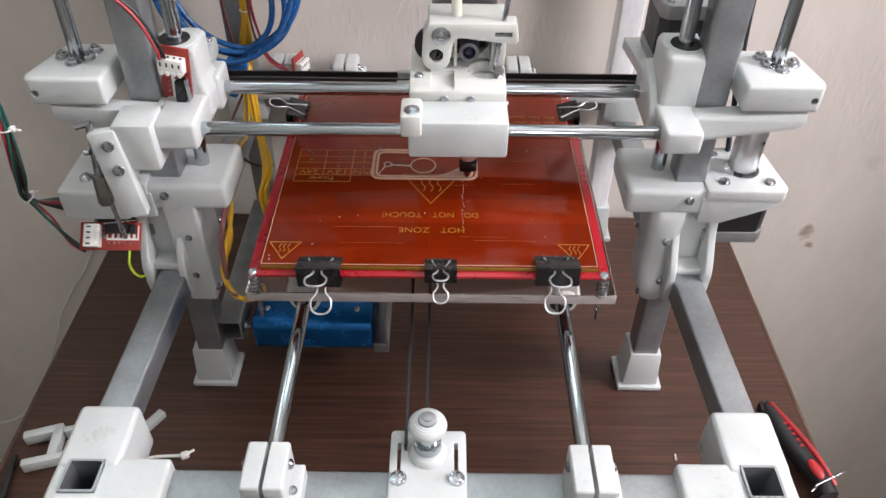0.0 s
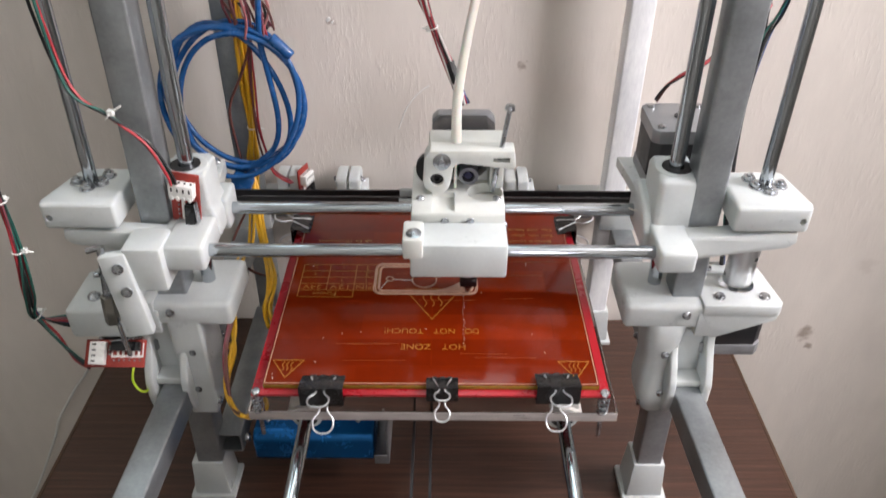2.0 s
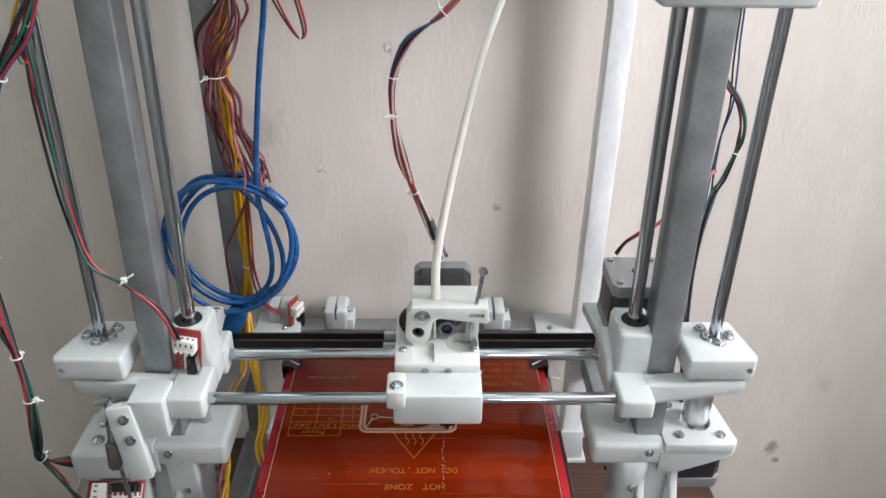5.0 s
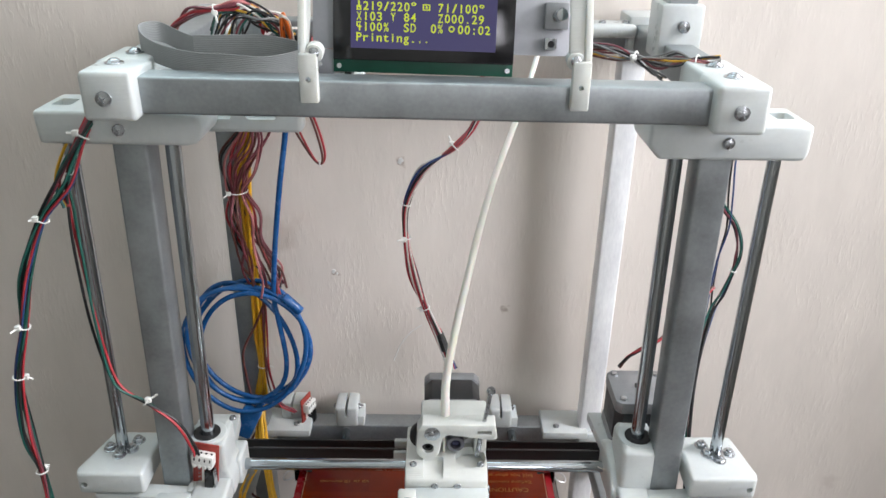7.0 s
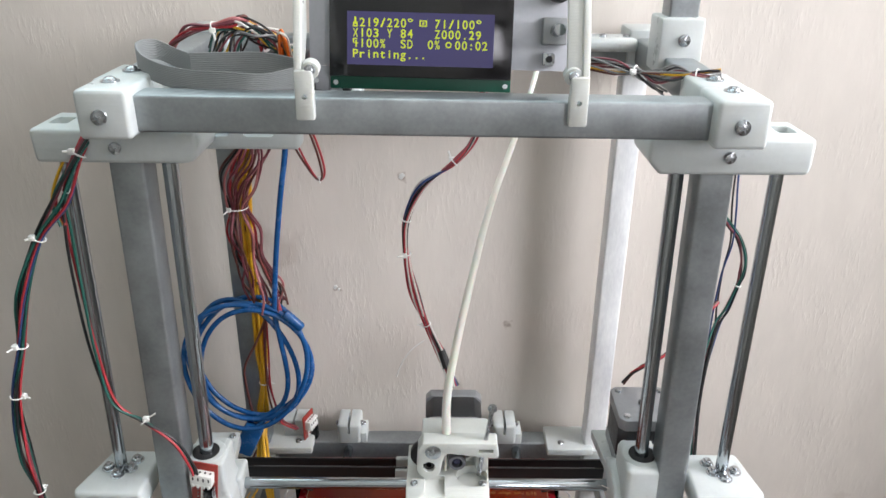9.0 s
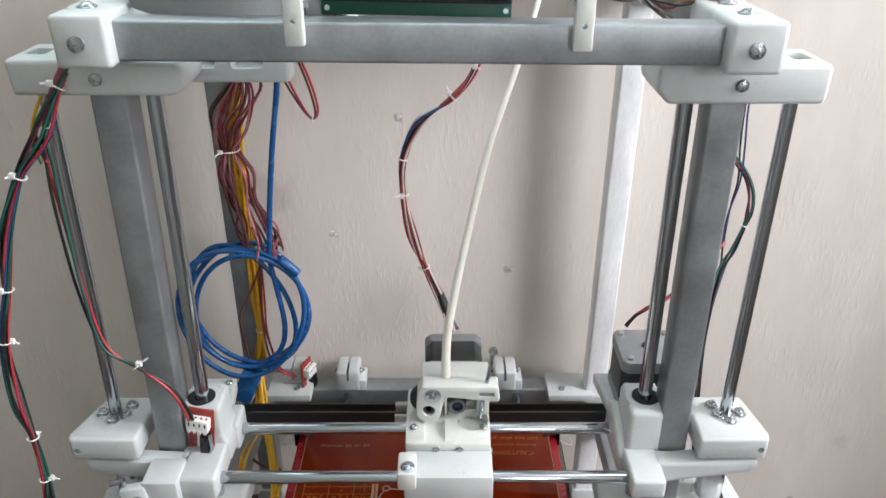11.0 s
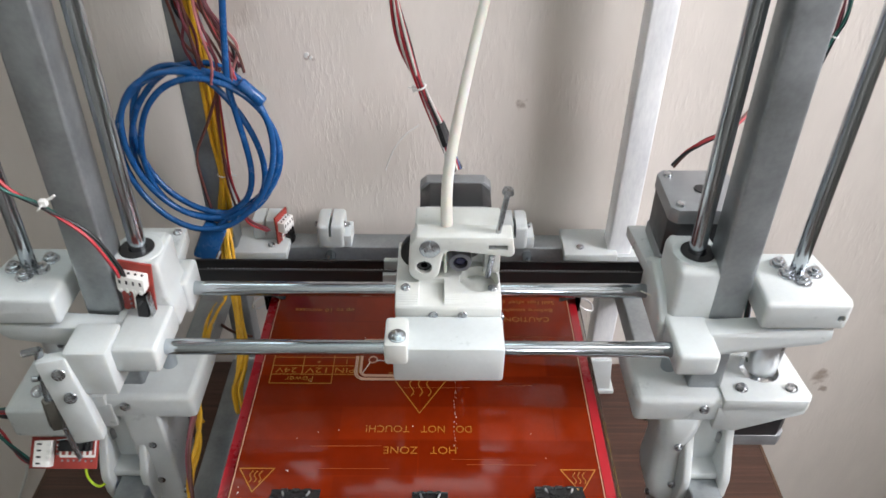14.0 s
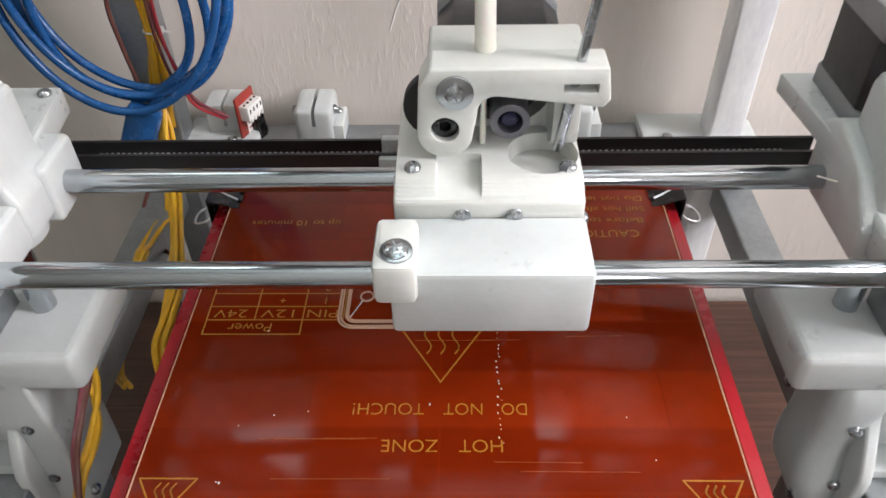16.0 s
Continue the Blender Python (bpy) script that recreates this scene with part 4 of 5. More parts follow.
for s in (1, -1):
    x_end(s)
bm = bmesh.new()
cyl(bm, (128, 106, 263.5), (147, 86, 268), 0.35, seg=6)
part("filament_hair", bm, TUBEWHITE, gantry, "fine stray filament strand")
bm = bmesh.new()
for y, z in ((138, 251.6), (150, 250)):
    box(bm, -150, 146, y - 0.7, y + 0.7, 240, z)
strand = part("belt", bm, BLACK, gantry, "black toothed belt loop")
bm = bmesh.new()
for i in range(120):
    x = -133 + i * 2.2
    box(bm, x, x + 1.0, 138.6, 139.4, 250.6, 251.7)
part("teeth", bm, LITTEETH, strand)

# ---- guide rods, lead screws and couplers on both sides ----
for s in (1, -1):
    xr0, xr1 = (151.5, 147.5) if s > 0 else (-153, -147)
    g = thing("guide_rod", "upright polished guide rod beside a frame post", "rod", (xr0, 97, 212), "upright guide rods")
    bm = bmesh.new()
    cyl(bm, (xr0, 97, 205), (xr1, 97, 520), 4.6, seg=28)
    part("rod", bm, CHROME, g)
    xs0, xs1 = (206, 204) if s > 0 else (-212, -204)
    g = thing("lead_screw", "upright steel lead screw with an aluminium coupler above its motor", "lead screw", (xs0, 92, 212), "lead screws")
    bm = bmesh.new()
    cyl(bm, (xs0, 92, 222), (xs1, 92, 530), 4.0, seg=24)
    part("screw_rod", bm, CHROME, g)
    bm = bmesh.new()
    cyl(bm, (xs0, 94, 214), (xs0, 93, 250), 9.4, seg=36, bev=0.8)
    coup = part("coupler", cut(bm, bmx(cyl, (xs0 - 30, 94, 220), (xs0 + 30, 94, 220), 1.8, seg=12), bmx(cyl, (xs0 + 5, 70, 237), (xs0 + 5, 120, 237), 1.8, seg=12)), ALU, g, "brushed aluminium coupler")
    bm = bmesh.new()
    cyl(bm, (xs0, 94, 200), (xs0, 94, 215), 2.5, seg=16)
    part("shaft", bm, CHROME, g)


def stepper(x, y, z, m, label, length=40, group="stepper motors"):
    """A square stepper motor, built upright with its shaft up, laid by m about its centre."""
    ob = thing("stepper_motor", label, "stepper motor", (x, y, z), group)
    h, L = 21.15, length
    def chamfered(w, c):
        return [(w - c, -w), (w, -w + c), (w, w - c), (w - c, w), (-w + c, w), (-w, w - c), (-w, -w + c), (-w + c, -w)]
    M = mm(x, y, z) @ m
    for nm, w, c, z0, z1, mat in (("body", h - 0.4, 5.5, -L / 2 + 9, L / 2 - 8, MOTORBODY), ("end_cap", h, 4, -L / 2, -L / 2 + 9.1, MOTORCAP), ("end_cap", h, 4, L / 2 - 8.1, L / 2, MOTORCAP)):
        bm = bmesh.new()
        turned(bm, prism(bm, chamfered(w, c), "xy", z0, z1, 0.6), M)
        part(nm, bm, mat, ob)
    for z1, q in ((L / 2, 1), (-L / 2, -1)):
        bm = bmesh.new()
        turned(bm, cyl(bm, (0, 0, z1 - 1), (0, 0, z1 + (2 * q if q > 0 else -0.3)), 11 if q > 0 else 4, seg=28), M)
        part("boss" if q > 0 else "rear_bearing", bm, ALU if q > 0 else BLACK, ob)
        for a in (-1, 1):
            for b in (-1, 1):
                bm = bmesh.new()
                turned(bm, cyl(bm, (15.5 * a, 15.5 * b, z1), (15.5 * a, 15.5 * b, z1 + 1.6 * q), 2.7, 2.2, seg=14), M)
                part("screw", bm, SCREW, ob)
    bm = bmesh.new()
    turned(bm, cyl(bm, (0, 0, L / 2), (0, 0, L / 2 + 12), 2.5, seg=14), M)
    part("shaft", bm, CHROME, ob)


stepper(206, 97, 182.5, mm(0, 0, 0), "black stepper motor hung under a white printed plate")
stepper(-211, 97, 182.5, mm(0, 0, 0), "black stepper motor hung under a white printed plate")
stepper(159, 133, 295, mm(0, 0, 0, 180), "black stepper motor standing on the gantry's end bracket", 42)

# ---- extruder carriage ----
CX = 16.0
car = thing("extruder_carriage", "white printed extruder carriage on the gantry rods", "extruder", (CX, 88, 246))
bm = bmesh.new()
box(bm, CX - 28.5, CX + 29, 46.5, 72, 251, 274.5, 1.6)
part("front_block", bm, WHITE, car)
bm = bmesh.new()
prism(bm, [(72.3, 247), (72.3, 279.5), (76, 281), (80, 283.5), (126, 283.5), (126, 247)], "yz", CX - 28.5, CX + 28.5, 1.4)
part("saddle", cut(bm, bmx(cyl, (CX + 17, 92, 277), (CX + 17, 92, 300), 11, seg=28), bmx(box, CX - 16, CX - 2, 68, 92, 280, 300, 1)), CREAM, car)
for x, y, z, w in ((-8, 72.3, 273, (0, -1, 0)), (7.5, 72.3, 273, (0, -1, 0))):
    screw((CX + x, y, z + 1.5), w, 2.6, car)
for x in (-23, 24):
    screw((CX + x, 84, 283.4), (0, 0, 1), 2.6, car)
bm = bmesh.new()
box(bm, CX - 32.5, CX - 20.5, 42.5, 64, 267, 281, 1.8)
part("rod_cap", bm, CREAM, car)
screw((CX - 26, 49, 281), (0, -0.1, 1), 3.4, car, washer=4.6)
for z in (262, 268):
    screw((CX + 28.5, 76, z + 2), (1, 0, 0), 2.4, car)
# upper body with the drive, lever and spring bolt
bm = bmesh.new()
box(bm, CX - 18, CX + 28.5, 97, 118, 283, 314, 1.6)
part("drive_housing", cut(bm, bmx(cyl, (CX + 7, 90, 297), (CX + 7, 130, 297), 13, seg=30), bmx(box, CX - 26, CX + 20, 90, 108, 282, 309, 3)), CREAM, car)
bm = bmesh.new()
lever = arc(CX - 13, 293, 8.5, 180, 340, 10) + arc(CX + 2, 300, 5.5, 180, 90, 5) + [(CX + 33, 301.5), (CX + 35, 304), (CX + 33.5, 314.5), (CX - 17, 314.5)] + [(CX - 20.5, 309)]
prism(bm, lever, "xz", 88, 100, 1.0)
part("lever", cut(bm, bmx(cyl, (CX - 13, 80, 294.5), (CX - 13, 110, 294.5), 4.3, seg=20), bmx(box, CX + 21, CX + 31, 80, 110, 306.5, 309.5)), CREAM, car, "cream printed lever")
screw((CX - 10, 88, 307), (0, -1, 0), 3.0, car, washer=5.5)
bm = bmesh.new()
cyl(bm, (CX - 13, 90, 294.5), (CX - 13, 99, 294.5), 4.2, seg=24, bev=0.8)
part("bolt_end", cut(bm, bmx(cyl, (CX - 13, 80, 294.5), (CX - 13, 93, 294.5), 2.0, seg=6)), BLACKGLOSS, car, "black socket bolt")
bm = bmesh.new()
cyl(bm, (CX - 15, 98, 296), (CX - 15, 103, 296), 11, seg=30, bev=0.6)
part("idler_wheel", bm, BLACK, car)
bm = bmesh.new()
cyl(bm, (CX + 6.5, 92, 294.5), (CX + 6.5, 110, 294.5), 6.1, seg=36, bev=0.7)
part("drive_gear", cut(bm, bmx(cyl, (CX + 6.5, 80, 294.5), (CX + 6.5, 98, 294.5), 3.9, seg=24)), GEAR, car, "dark steel drive gear")
bm = bmesh.new()
cyl(bm, (CX + 6.5, 93.5, 294.5), (CX + 6.5, 116, 294.5), 2.5, seg=16, bev=0.3)
cyl(bm, (CX + 6.5, 97, 294.5), (CX + 6.5, 116, 294.5), 3.85, seg=20)
part("shaft", bm, GEARPIN, car, "dark blued steel shaft")
bm = bmesh.new()
cyl(bm, (CX + 7, 115.5, 297), (CX + 7, 117, 297), 14, seg=30)
part("motor_face", bm, BLACK, car)
bm = bmesh.new()
cyl(bm, (CX + 21.5, 93, 284), (CX + 29.5, 93, 339), 1.5, seg=14)
for k in range(16):
    cyl(bm, (CX + 21.7 + k * 0.14, 93, 285.2 + k), (CX + 21.8 + k * 0.14, 93, 285.8 + k), 1.65, seg=12)
cyl(bm, (CX + 29.5, 93, 339), (CX + 29.8, 93, 341.6), 3.2, 2.5, seg=16)
part("spring_bolt", bm, SCREW, car, "long zinc bolt")
bm = bmesh.new()
cyl(bm, (CX - 1.5, 98, 283), (CX - 1.5, 98, 300), 1.0, seg=10)
part("filament", bm, TUBEWHITE, car)
# clamp that holds the belt's ends behind the saddle
bm = bmesh.new()
box(bm, CX - 40, CX - 22, 134.5, 138.5, 240, 251, 0.8)
box(bm, CX - 40, CX - 26, 148, 152, 240, 251, 0.8)
box(bm, CX - 26, CX + 10, 124, 134.6, 239.5, 250, 1)
part("belt_clamp", bm, WHITE, car)
# hot end
bm = bmesh.new()
cyl(bm, (CX + 8, 96, 218), (CX + 8, 96, 250), 6, seg=24)
for z in (224, 229, 234, 239):
    cyl(bm, (CX + 8, 96, z), (CX + 8, 96, z + 2), 9, seg=24)
part("heat_sink", bm, ALU, car)
bm = bmesh.new()
box(bm, CX + 2.5, CX + 14, 91, 103, 209, 218, 0.8)
part("heater_block", bm, BLACKGLOSS, car)
bm = bmesh.new()
cyl(bm, (CX + 8, 96, 201), (CX + 8, 96, 208), 1.2, 4, seg=16)
part("nozzle", bm, SCREW, car)
stepper(CX + 4.5, 139.5, 287, mm(0, 0, 0, 90), "black stepper motor bolted behind the extruder", 42)

# ---- end switches ----
def end_switch(name_label, m, base):
    """A small red board with a white plug and a black lever switch; board in its own xz plane, front to -y."""
    ob = thing("end_switch", name_label, "limit switch", base, "end switches")
    bm = bmesh.new()
    turned(bm, box(bm, -9, 9, 0, 1.6, -20, 19, 0.3), m)
    board = part("board", bm, SWITCHPCB, ob)
    bm = bmesh.new()
    turned(bm, box(bm, -7.6, 7.2, -6.5, 0, 4.5, 14, 0.6), m)
    for i in range(4):
        turned(bm, box(bm, -6.4 + i * 3.6, -4.6 + i * 3.6, -7.0, -5, 3.8, 6.5, 0.2), m)
    plug = part("plug", bm, TIE, ob, "white plastic plug")
    bm = bmesh.new()
    for i in range(4):
        turned(bm, cyl(bm, (-5.5 + i * 3.6, -3, 13.8), (-5.5 + i * 3.6, -3, 14.4), 0.8, seg=8), m)
        turned(bm, box(bm, -6.0 + i * 3.6, -5.0 + i * 3.6, -6.7, -6.4, 9.5, 12), m)
    part("pin", bm, BLACK, plug)
    bm = bmesh.new()
    turned(bm, box(bm, 1.2, 7.4, -6, 0, -17.5, 0.5, 0.7), m)
    switch = part("switch", bm, BLACKGLOSS, ob)
    bm = bmesh.new()
    turned(bm, box(bm, 7.3, 7.8, -5.5, -1, -20.5, 1, m=mm(0, 0, 0, 0, -7, 0)), m)
    part("lever", bm, SCREW, switch)
    # printed outline round the switch, its solder dots and a corner of the ground plane
    bm = bmesh.new()
    for x0, x1, z0, z1 in ((-2.6, -1.2, -18.5, 1.6), (-2.6, 1.2, 0.9, 1.8), (-2.6, 7.0, -19, -18.2)):
        turned(bm, box(bm, x0, x1, -0.25, 0, z0, z1), m)
    for i in range(5):
        turned(bm, box(bm, -1.2, 1.3, -0.3, 0, -16.8 + i * 3.4, -15.2 + i * 3.4), m)
    part("silkscreen", bm, TIE, board)
    bm = bmesh.new()
    for i in range(6):
        turned(bm, cyl(bm, (-4.4, 0, -17 + i * 3.4), (-4.4, -0.7, -17 + i * 3.4), 0.8, 0.5, seg=8), m)
    for x in (-0.5, 2.2, 4.4):
        turned(bm, cyl(bm, (x, 0, 2.8), (x, -1.6, 2.8), 1.1, 0.6, seg=8), m)
    part("solder", bm, SCREW, board)
    return ob


end_switch("small red switch board with a white plug on the gantry end", mm(-150.5, 81, 283, 0, 7, -6), (-150.5, 83, 264))
end_switch("small red switch board with a white plug below the height stop", mm(-207, 50, 185, -48) @ mm(0, 0, 0, 0, -90, 0), (-207, 54, 180))
end_switch("small red switch board standing on the rear tube", mm(-119, 283, 175, 0, 0, 70), (-119, 284, 168))

# white block on the rear tube that holds the switch
mount = thing("switch_mount", "white printed switch holder on the rear tube", "bracket", (-133, 288, 165))
bm = bmesh.new()
box(bm, -144, -120, 282, 302, 163, 186, 1.5)
part("body", cut(bm, bmx(box, -134.2, -132.4, 270, 310, 172, 200)), WHITE, mount)

# ---- adjustable height stop on the left ----
stop = thing("height_stop", "white printed height stop with a tilted plate, screws and a spring", "bracket", (-185, 55, 214))
bm = bmesh.new()
box(bm, -181, -158, 44, 68, 241, 272, 2)
part("arm", bm, WHITE, stop)
bm = bmesh.new()
box(bm, -8, 8, -4, 4, -29, 29, 1.5, m=mm(-183, 43, 240, -6, -7, 6))
plate = part("plate", bm, WHITE, stop)
for z in (20, 4):
    q = mm(-183, 43, 240, -6, -7, 6) @ Vector((2, -4, z))
    screw(q, (0, -1, 0.1), 3.4, stop)
bm = bmesh.new()
cyl(bm, (-196, 44, 238), (-193, 47, 272), 2.3, seg=16)
for k in range(14):
    cyl(bm, (-196 + k * 0.1, 44 + k * 0.1, 239 + k * 1.1), (-196 + k * 0.1, 44 + k * 0.1, 239.6 + k * 1.1), 2.45, seg=12)
cyl(bm, (-193, 43, 190), (-195.5, 44, 238), 1.5, seg=10)
cyl(bm, (-197, 44, 254), (-200, 43.5, 254), 1.6, seg=10)
cyl(bm, (-201, 46, 270), (-192, 47, 272), 2.0, seg=8)
part("adjusting_screw", bm, SCREW, stop)
bm = bmesh.new()
cyl(bm, (-197.5, 44, 217), (-196, 44.5, 238), 4.6, seg=6, bev=0.5)
part("standoff", bm, BRASS, stop, "dull grey hexagonal standoff")
bm = bmesh.new()
box(bm, -232, -190, 52, 96, 196, 219, 3, 3)
part("base", bm, WHITE, stop)
screw((-217, 66, 219), (0, 0, 1), 4.2, stop)

# ---- display on the top beam ----
lcd = thing("display_panel", "lit character display on white printed arms above the top beam", "display", (10, 70, 555))
LM = mm(0, 88, 556, -11, 1.2, 0)


def lcd_box(name, dims, mat, bev=0.4, label="", parent=None):
    bm = bmesh.new()
    turned(bm, box(bm, *dims, bev), LM)
    return part(name, bm, mat, parent or lcd, label)


lcd_box("carrier_board", (-62, 84, 5, 6.6, 10, 74), GREYPCB, 0.3, "pale grey circuit board")
lcd_box("carrier_tab", (-62, -50.5, 5, 6.6, -4, 9.9), GREYPCB, 0.3)
lcd_box("display_board", (-50, 48, 0, 1.6, -2, 58), GREENPCB, 0.3, "dark green circuit board")
bez = lcd_box("bezel", (-49.5, 47.5, -7, 0, 4.5, 46), BLACKGLOSS, 0.6, "black metal bezel")
lcd_box("screen", (-40, 37.5, -7.4, -6.9, 10.8, 38), SCREEN, 0, "violet-blue backlit screen", bez)


def screen_row(text, z):
    """A row of twenty evenly spaced characters on the screen; a space leaves its column empty."""
    bm = bmesh.new()
    for k, ch in enumerate(text):
        if ch == " ":
            continue
        cu = bpy.data.curves.new("letters", "FONT")
        cu.body, cu.size, cu.align_x, cu.extrude, cu.offset = ch, 6.2, "CENTER", 0.05, 0.09
        ob = new("letters", cu)
        me = bpy.data.meshes.new_from_object(ob.evaluated_get(bpy.context.evaluated_depsgraph_get()))
        bpy.data.objects.remove(ob)
        bpy.data.curves.remove(cu)
        xs = [v.co.x for v in me.vertices]
        wide = max(xs) - min(xs)
        me.transform(Matrix.Translation((-35.6 + 3.6 * k - (min(xs) + max(xs)) / 2 * (2.75 / wide if wide > 1.7 else 1), -7.5, z)) @ mm(0, 0, 0, 90) @ Matrix.Diagonal((2.75 / wide if wide > 1.7 else 1, 1, 1, 1)))
        bm.from_mesh(me)
        bpy.data.meshes.remove(me)
    turned(bm, list(bm.verts), LM)
    part("screen_text", bm, LCDTEXT, lcd, "", 0)


screen_row(" 219/220°   71/100°", 30.4)
screen_row("X103 Y 84   Z000.29", 25.1)
screen_row(" 100%  SD  0%  00:02", 19.8)
screen_row("Printing...", 14.5)
bm = bmesh.new()
for dx0, dx1, dz0, dz1 in ((-2, -1.3, 31, 34.2), (1.3, 2, 31, 34.2), (-1.3, 1.3, 31, 31.6), (-1.3, 1.3, 33.6, 34.2), (-0.5, 0.5, 32, 33.2)):
    turned(bm, box(bm, dx0, dx1, -7.6, -7.4, dz0, dz1), LM)
for i in range(14):
    a = i / 14 * 2 * math.pi
    turned(bm, box(bm, 13.6 + 1.3 * math.cos(a) - 0.35, 13.6 + 1.3 * math.cos(a) + 0.35, -7.6, -7.4, 22 + 1.3 * math.sin(a) - 0.35, 22 + 1.3 * math.sin(a) + 0.35), LM)
for dx0, dx1, dz0, dz1 in ((-36.2, -35.2, 31.6, 35.2), (-36.9, -36.2, 30.6, 32.6), (-35.2, -34.5, 30.6, 32.6), (-37, -34.4, 30.2, 30.8),
                           (-37, -34.6, 23.8, 24.4), (-37, -36.3, 22, 24), (-35.6, -34.9, 19.8, 23.2), (-36.4, -34.2, 21.6, 22.2)):
    turned(bm, box(bm, dx0, dx1, -7.6, -7.4, dz0, dz1), LM)
part("screen_symbol", bm, LCDTEXT, lcd)
for x in (-47, 45):
    for z in (1.2, 55):
        bm = bmesh.new()
        turned(bm, cyl(bm, (x, 0.2, z), (x, -0.6, z), 1.4, seg=16), LM)
        part("solder_pad", bm, SCREW, lcd)
bm = bmesh.new()
turned(bm, cyl(bm, (72, 5, 52), (72, -4, 52), 6.4, seg=28, bev=0.8), LM)
part("buzzer", bm, BLACK, lcd)
bm = bmesh.new()
turned(bm, box(bm, 64, 77, -1, 5, 24, 38, 0.6), LM)
enc = part("encoder", bm, MOTORCAP, lcd)
bm = bmesh.new()
turned(bm, cyl(bm, (71, -1, 31), (71, -16, 31), 3.2, seg=20, bev=0.6), LM)
part("encoder_shaft", bm, SCREW, enc, "bare metal knob shaft")
bm = bmesh.new()
turned(bm, box(bm, 65, 71.5, 1, 5, 13, 19.5, 0.4), LM)
but = part("button", bm, SCREW, lcd)
bm = bmesh.new()
turned(bm, cyl(bm, (68.2, 1.5, 16.2), (68.2, -0.8, 16.2), 1.8, seg=16), LM)
part("button_cap", bm, BLACK, but)
for x, dz in ((-58, 5.5), (79.5, 3)):
    q = 1 if x > 0 else -1
    bm = bmesh.new()
    box(bm, x - 4.7, x + 4.7, 50.5, 56.3, 541 + dz, 566 + dz, 1)
    web = [(50.5, 558 + dz), (58, 558 + dz), (76, 581 + dz), (94, 652 + dz), (84, 652 + dz), (54, 573 + dz)]
    prism(bm, web, "yz", *((x + 1, x + 4.7) if q > 0 else (x - 4.7, x - 0.8)), 0.8)
    if q > 0:
        prism(bm, [(54, 568 + dz), (57, 567 + dz), (89, 652 + dz), (85, 652 + dz)], "yz", x - 6.5, x + 1.2, 0.6)
    arm = part("arm", cut(bm, bmx(cyl, (x, 40, 553 + dz), (x, 60, 553 + dz), 1.4, seg=12)), CREAM, lcd, "cream printed arm")
    bm = bmesh.new()
    cyl(bm, (x - 3.2 * q, 60, 566.5 + dz), (x - 3.2 * q, 53.5, 565.5 + dz), 4.6, seg=20, bev=0.6)
    lug = part("lug", bm, CREAM, arm)
    screw((x - 3.2 * q, 53.4, 566 + dz), (0, -1, 0.2), 2.6, arm)

# ---- electronics on the left of the top ----
ctl = thing("controller_board", "red controller board on a white tray with many plugged wires", "circuit board", (-95, 175, 540))
bm = bmesh.new()
box(bm, -160, -40, 128, 250, 536, 541, 1.2)
part("tray", bm, WHITE, ctl, "white printed tray")
bm = bmesh.new()
box(bm, -118, -44, 150, 240, 546, 547.6, 0.3)
part("board", bm, REDPCB, ctl)
for x, y, h, mat in ((-100, 190, 10, BLACK), (-84, 190, 10, BLACK), (-68, 190, 10, TIE), (-58, 165, 12, WIRES["orange"]), (-52, 200, 14, BLACK), (-108, 215, 9, TIE)):
    bm = bmesh.new()
    box(bm, x - 5, x + 5, y - 7, y + 7, 547.6, 547.6 + h, 0.5)
    part("connector", bm, mat, ctl)
bm = bmesh.new()
box(bm, -50, -45.5, 135, 165, 541, 583, 0.5)
part("side_connector", bm, BLACK, ctl)
bm = bmesh.new()
box(bm, -155, -128, 150, 190, 541, 556, 3)
blk = part("tray_block", bm, WHITE, ctl)
screw((-142, 165, 556), (0, 0, 1), 3, blk)

ribbon = thing("ribbon_cable", "flat grey ribbon cable looped over the top beam", "ribbon cable", (-90, 90, 562))


def ribbon_strip(pts, w, name):
    """A flat many-core cable standing on its edge along a path."""
    path = smooth_path(pts, 8)
    bm = bmesh.new()
    cores, prev = 12, None
    for i, p in enumerate(path):
        t = (path[min(i + 1, len(path) - 1)] - path[max(i - 1, 0)]).normalized()
        nrm = t.cross(Vector((0, 0, 1))).normalized()
        row = []
        for side in (0.5, -0.5):
            ks = range(cores * 2 + 1) if side > 0 else range(cores * 2, -1, -1)
            for k in ks:
                z = (k / (cores * 2) - 0.5) * w
                row.append(bm.verts.new(p + Vector((0, 0, z)) + nrm * side * (0.9 if k % 2 else 0.45)))
        if prev:
            n = len(row)
            for k in range(n):
                bm.faces.new((prev[k], prev[(k + 1) % n], row[(k + 1) % n], row[k]))
        prev = row
    bmesh.ops.recalc_face_normals(bm, faces=bm.faces)
    return part(name, bm, RIBBON, ribbon)


ribbon_strip([(-55, 80, 565.5), (-67, 77, 562.5), (-83, 74, 559.5), (-103, 74, 560.5), (-122, 78, 560.5), (-140, 86, 562), (-155, 98, 565), (-162, 112, 569), (-156, 124, 569), (-143, 122, 564), (-130, 112, 562)], 11.5, "strip")
ribbon_strip([(-131, 107, 563), (-110, 105, 564), (-89, 105, 564), (-70, 98, 562), (-58, 86, 561)], 14, "strip")

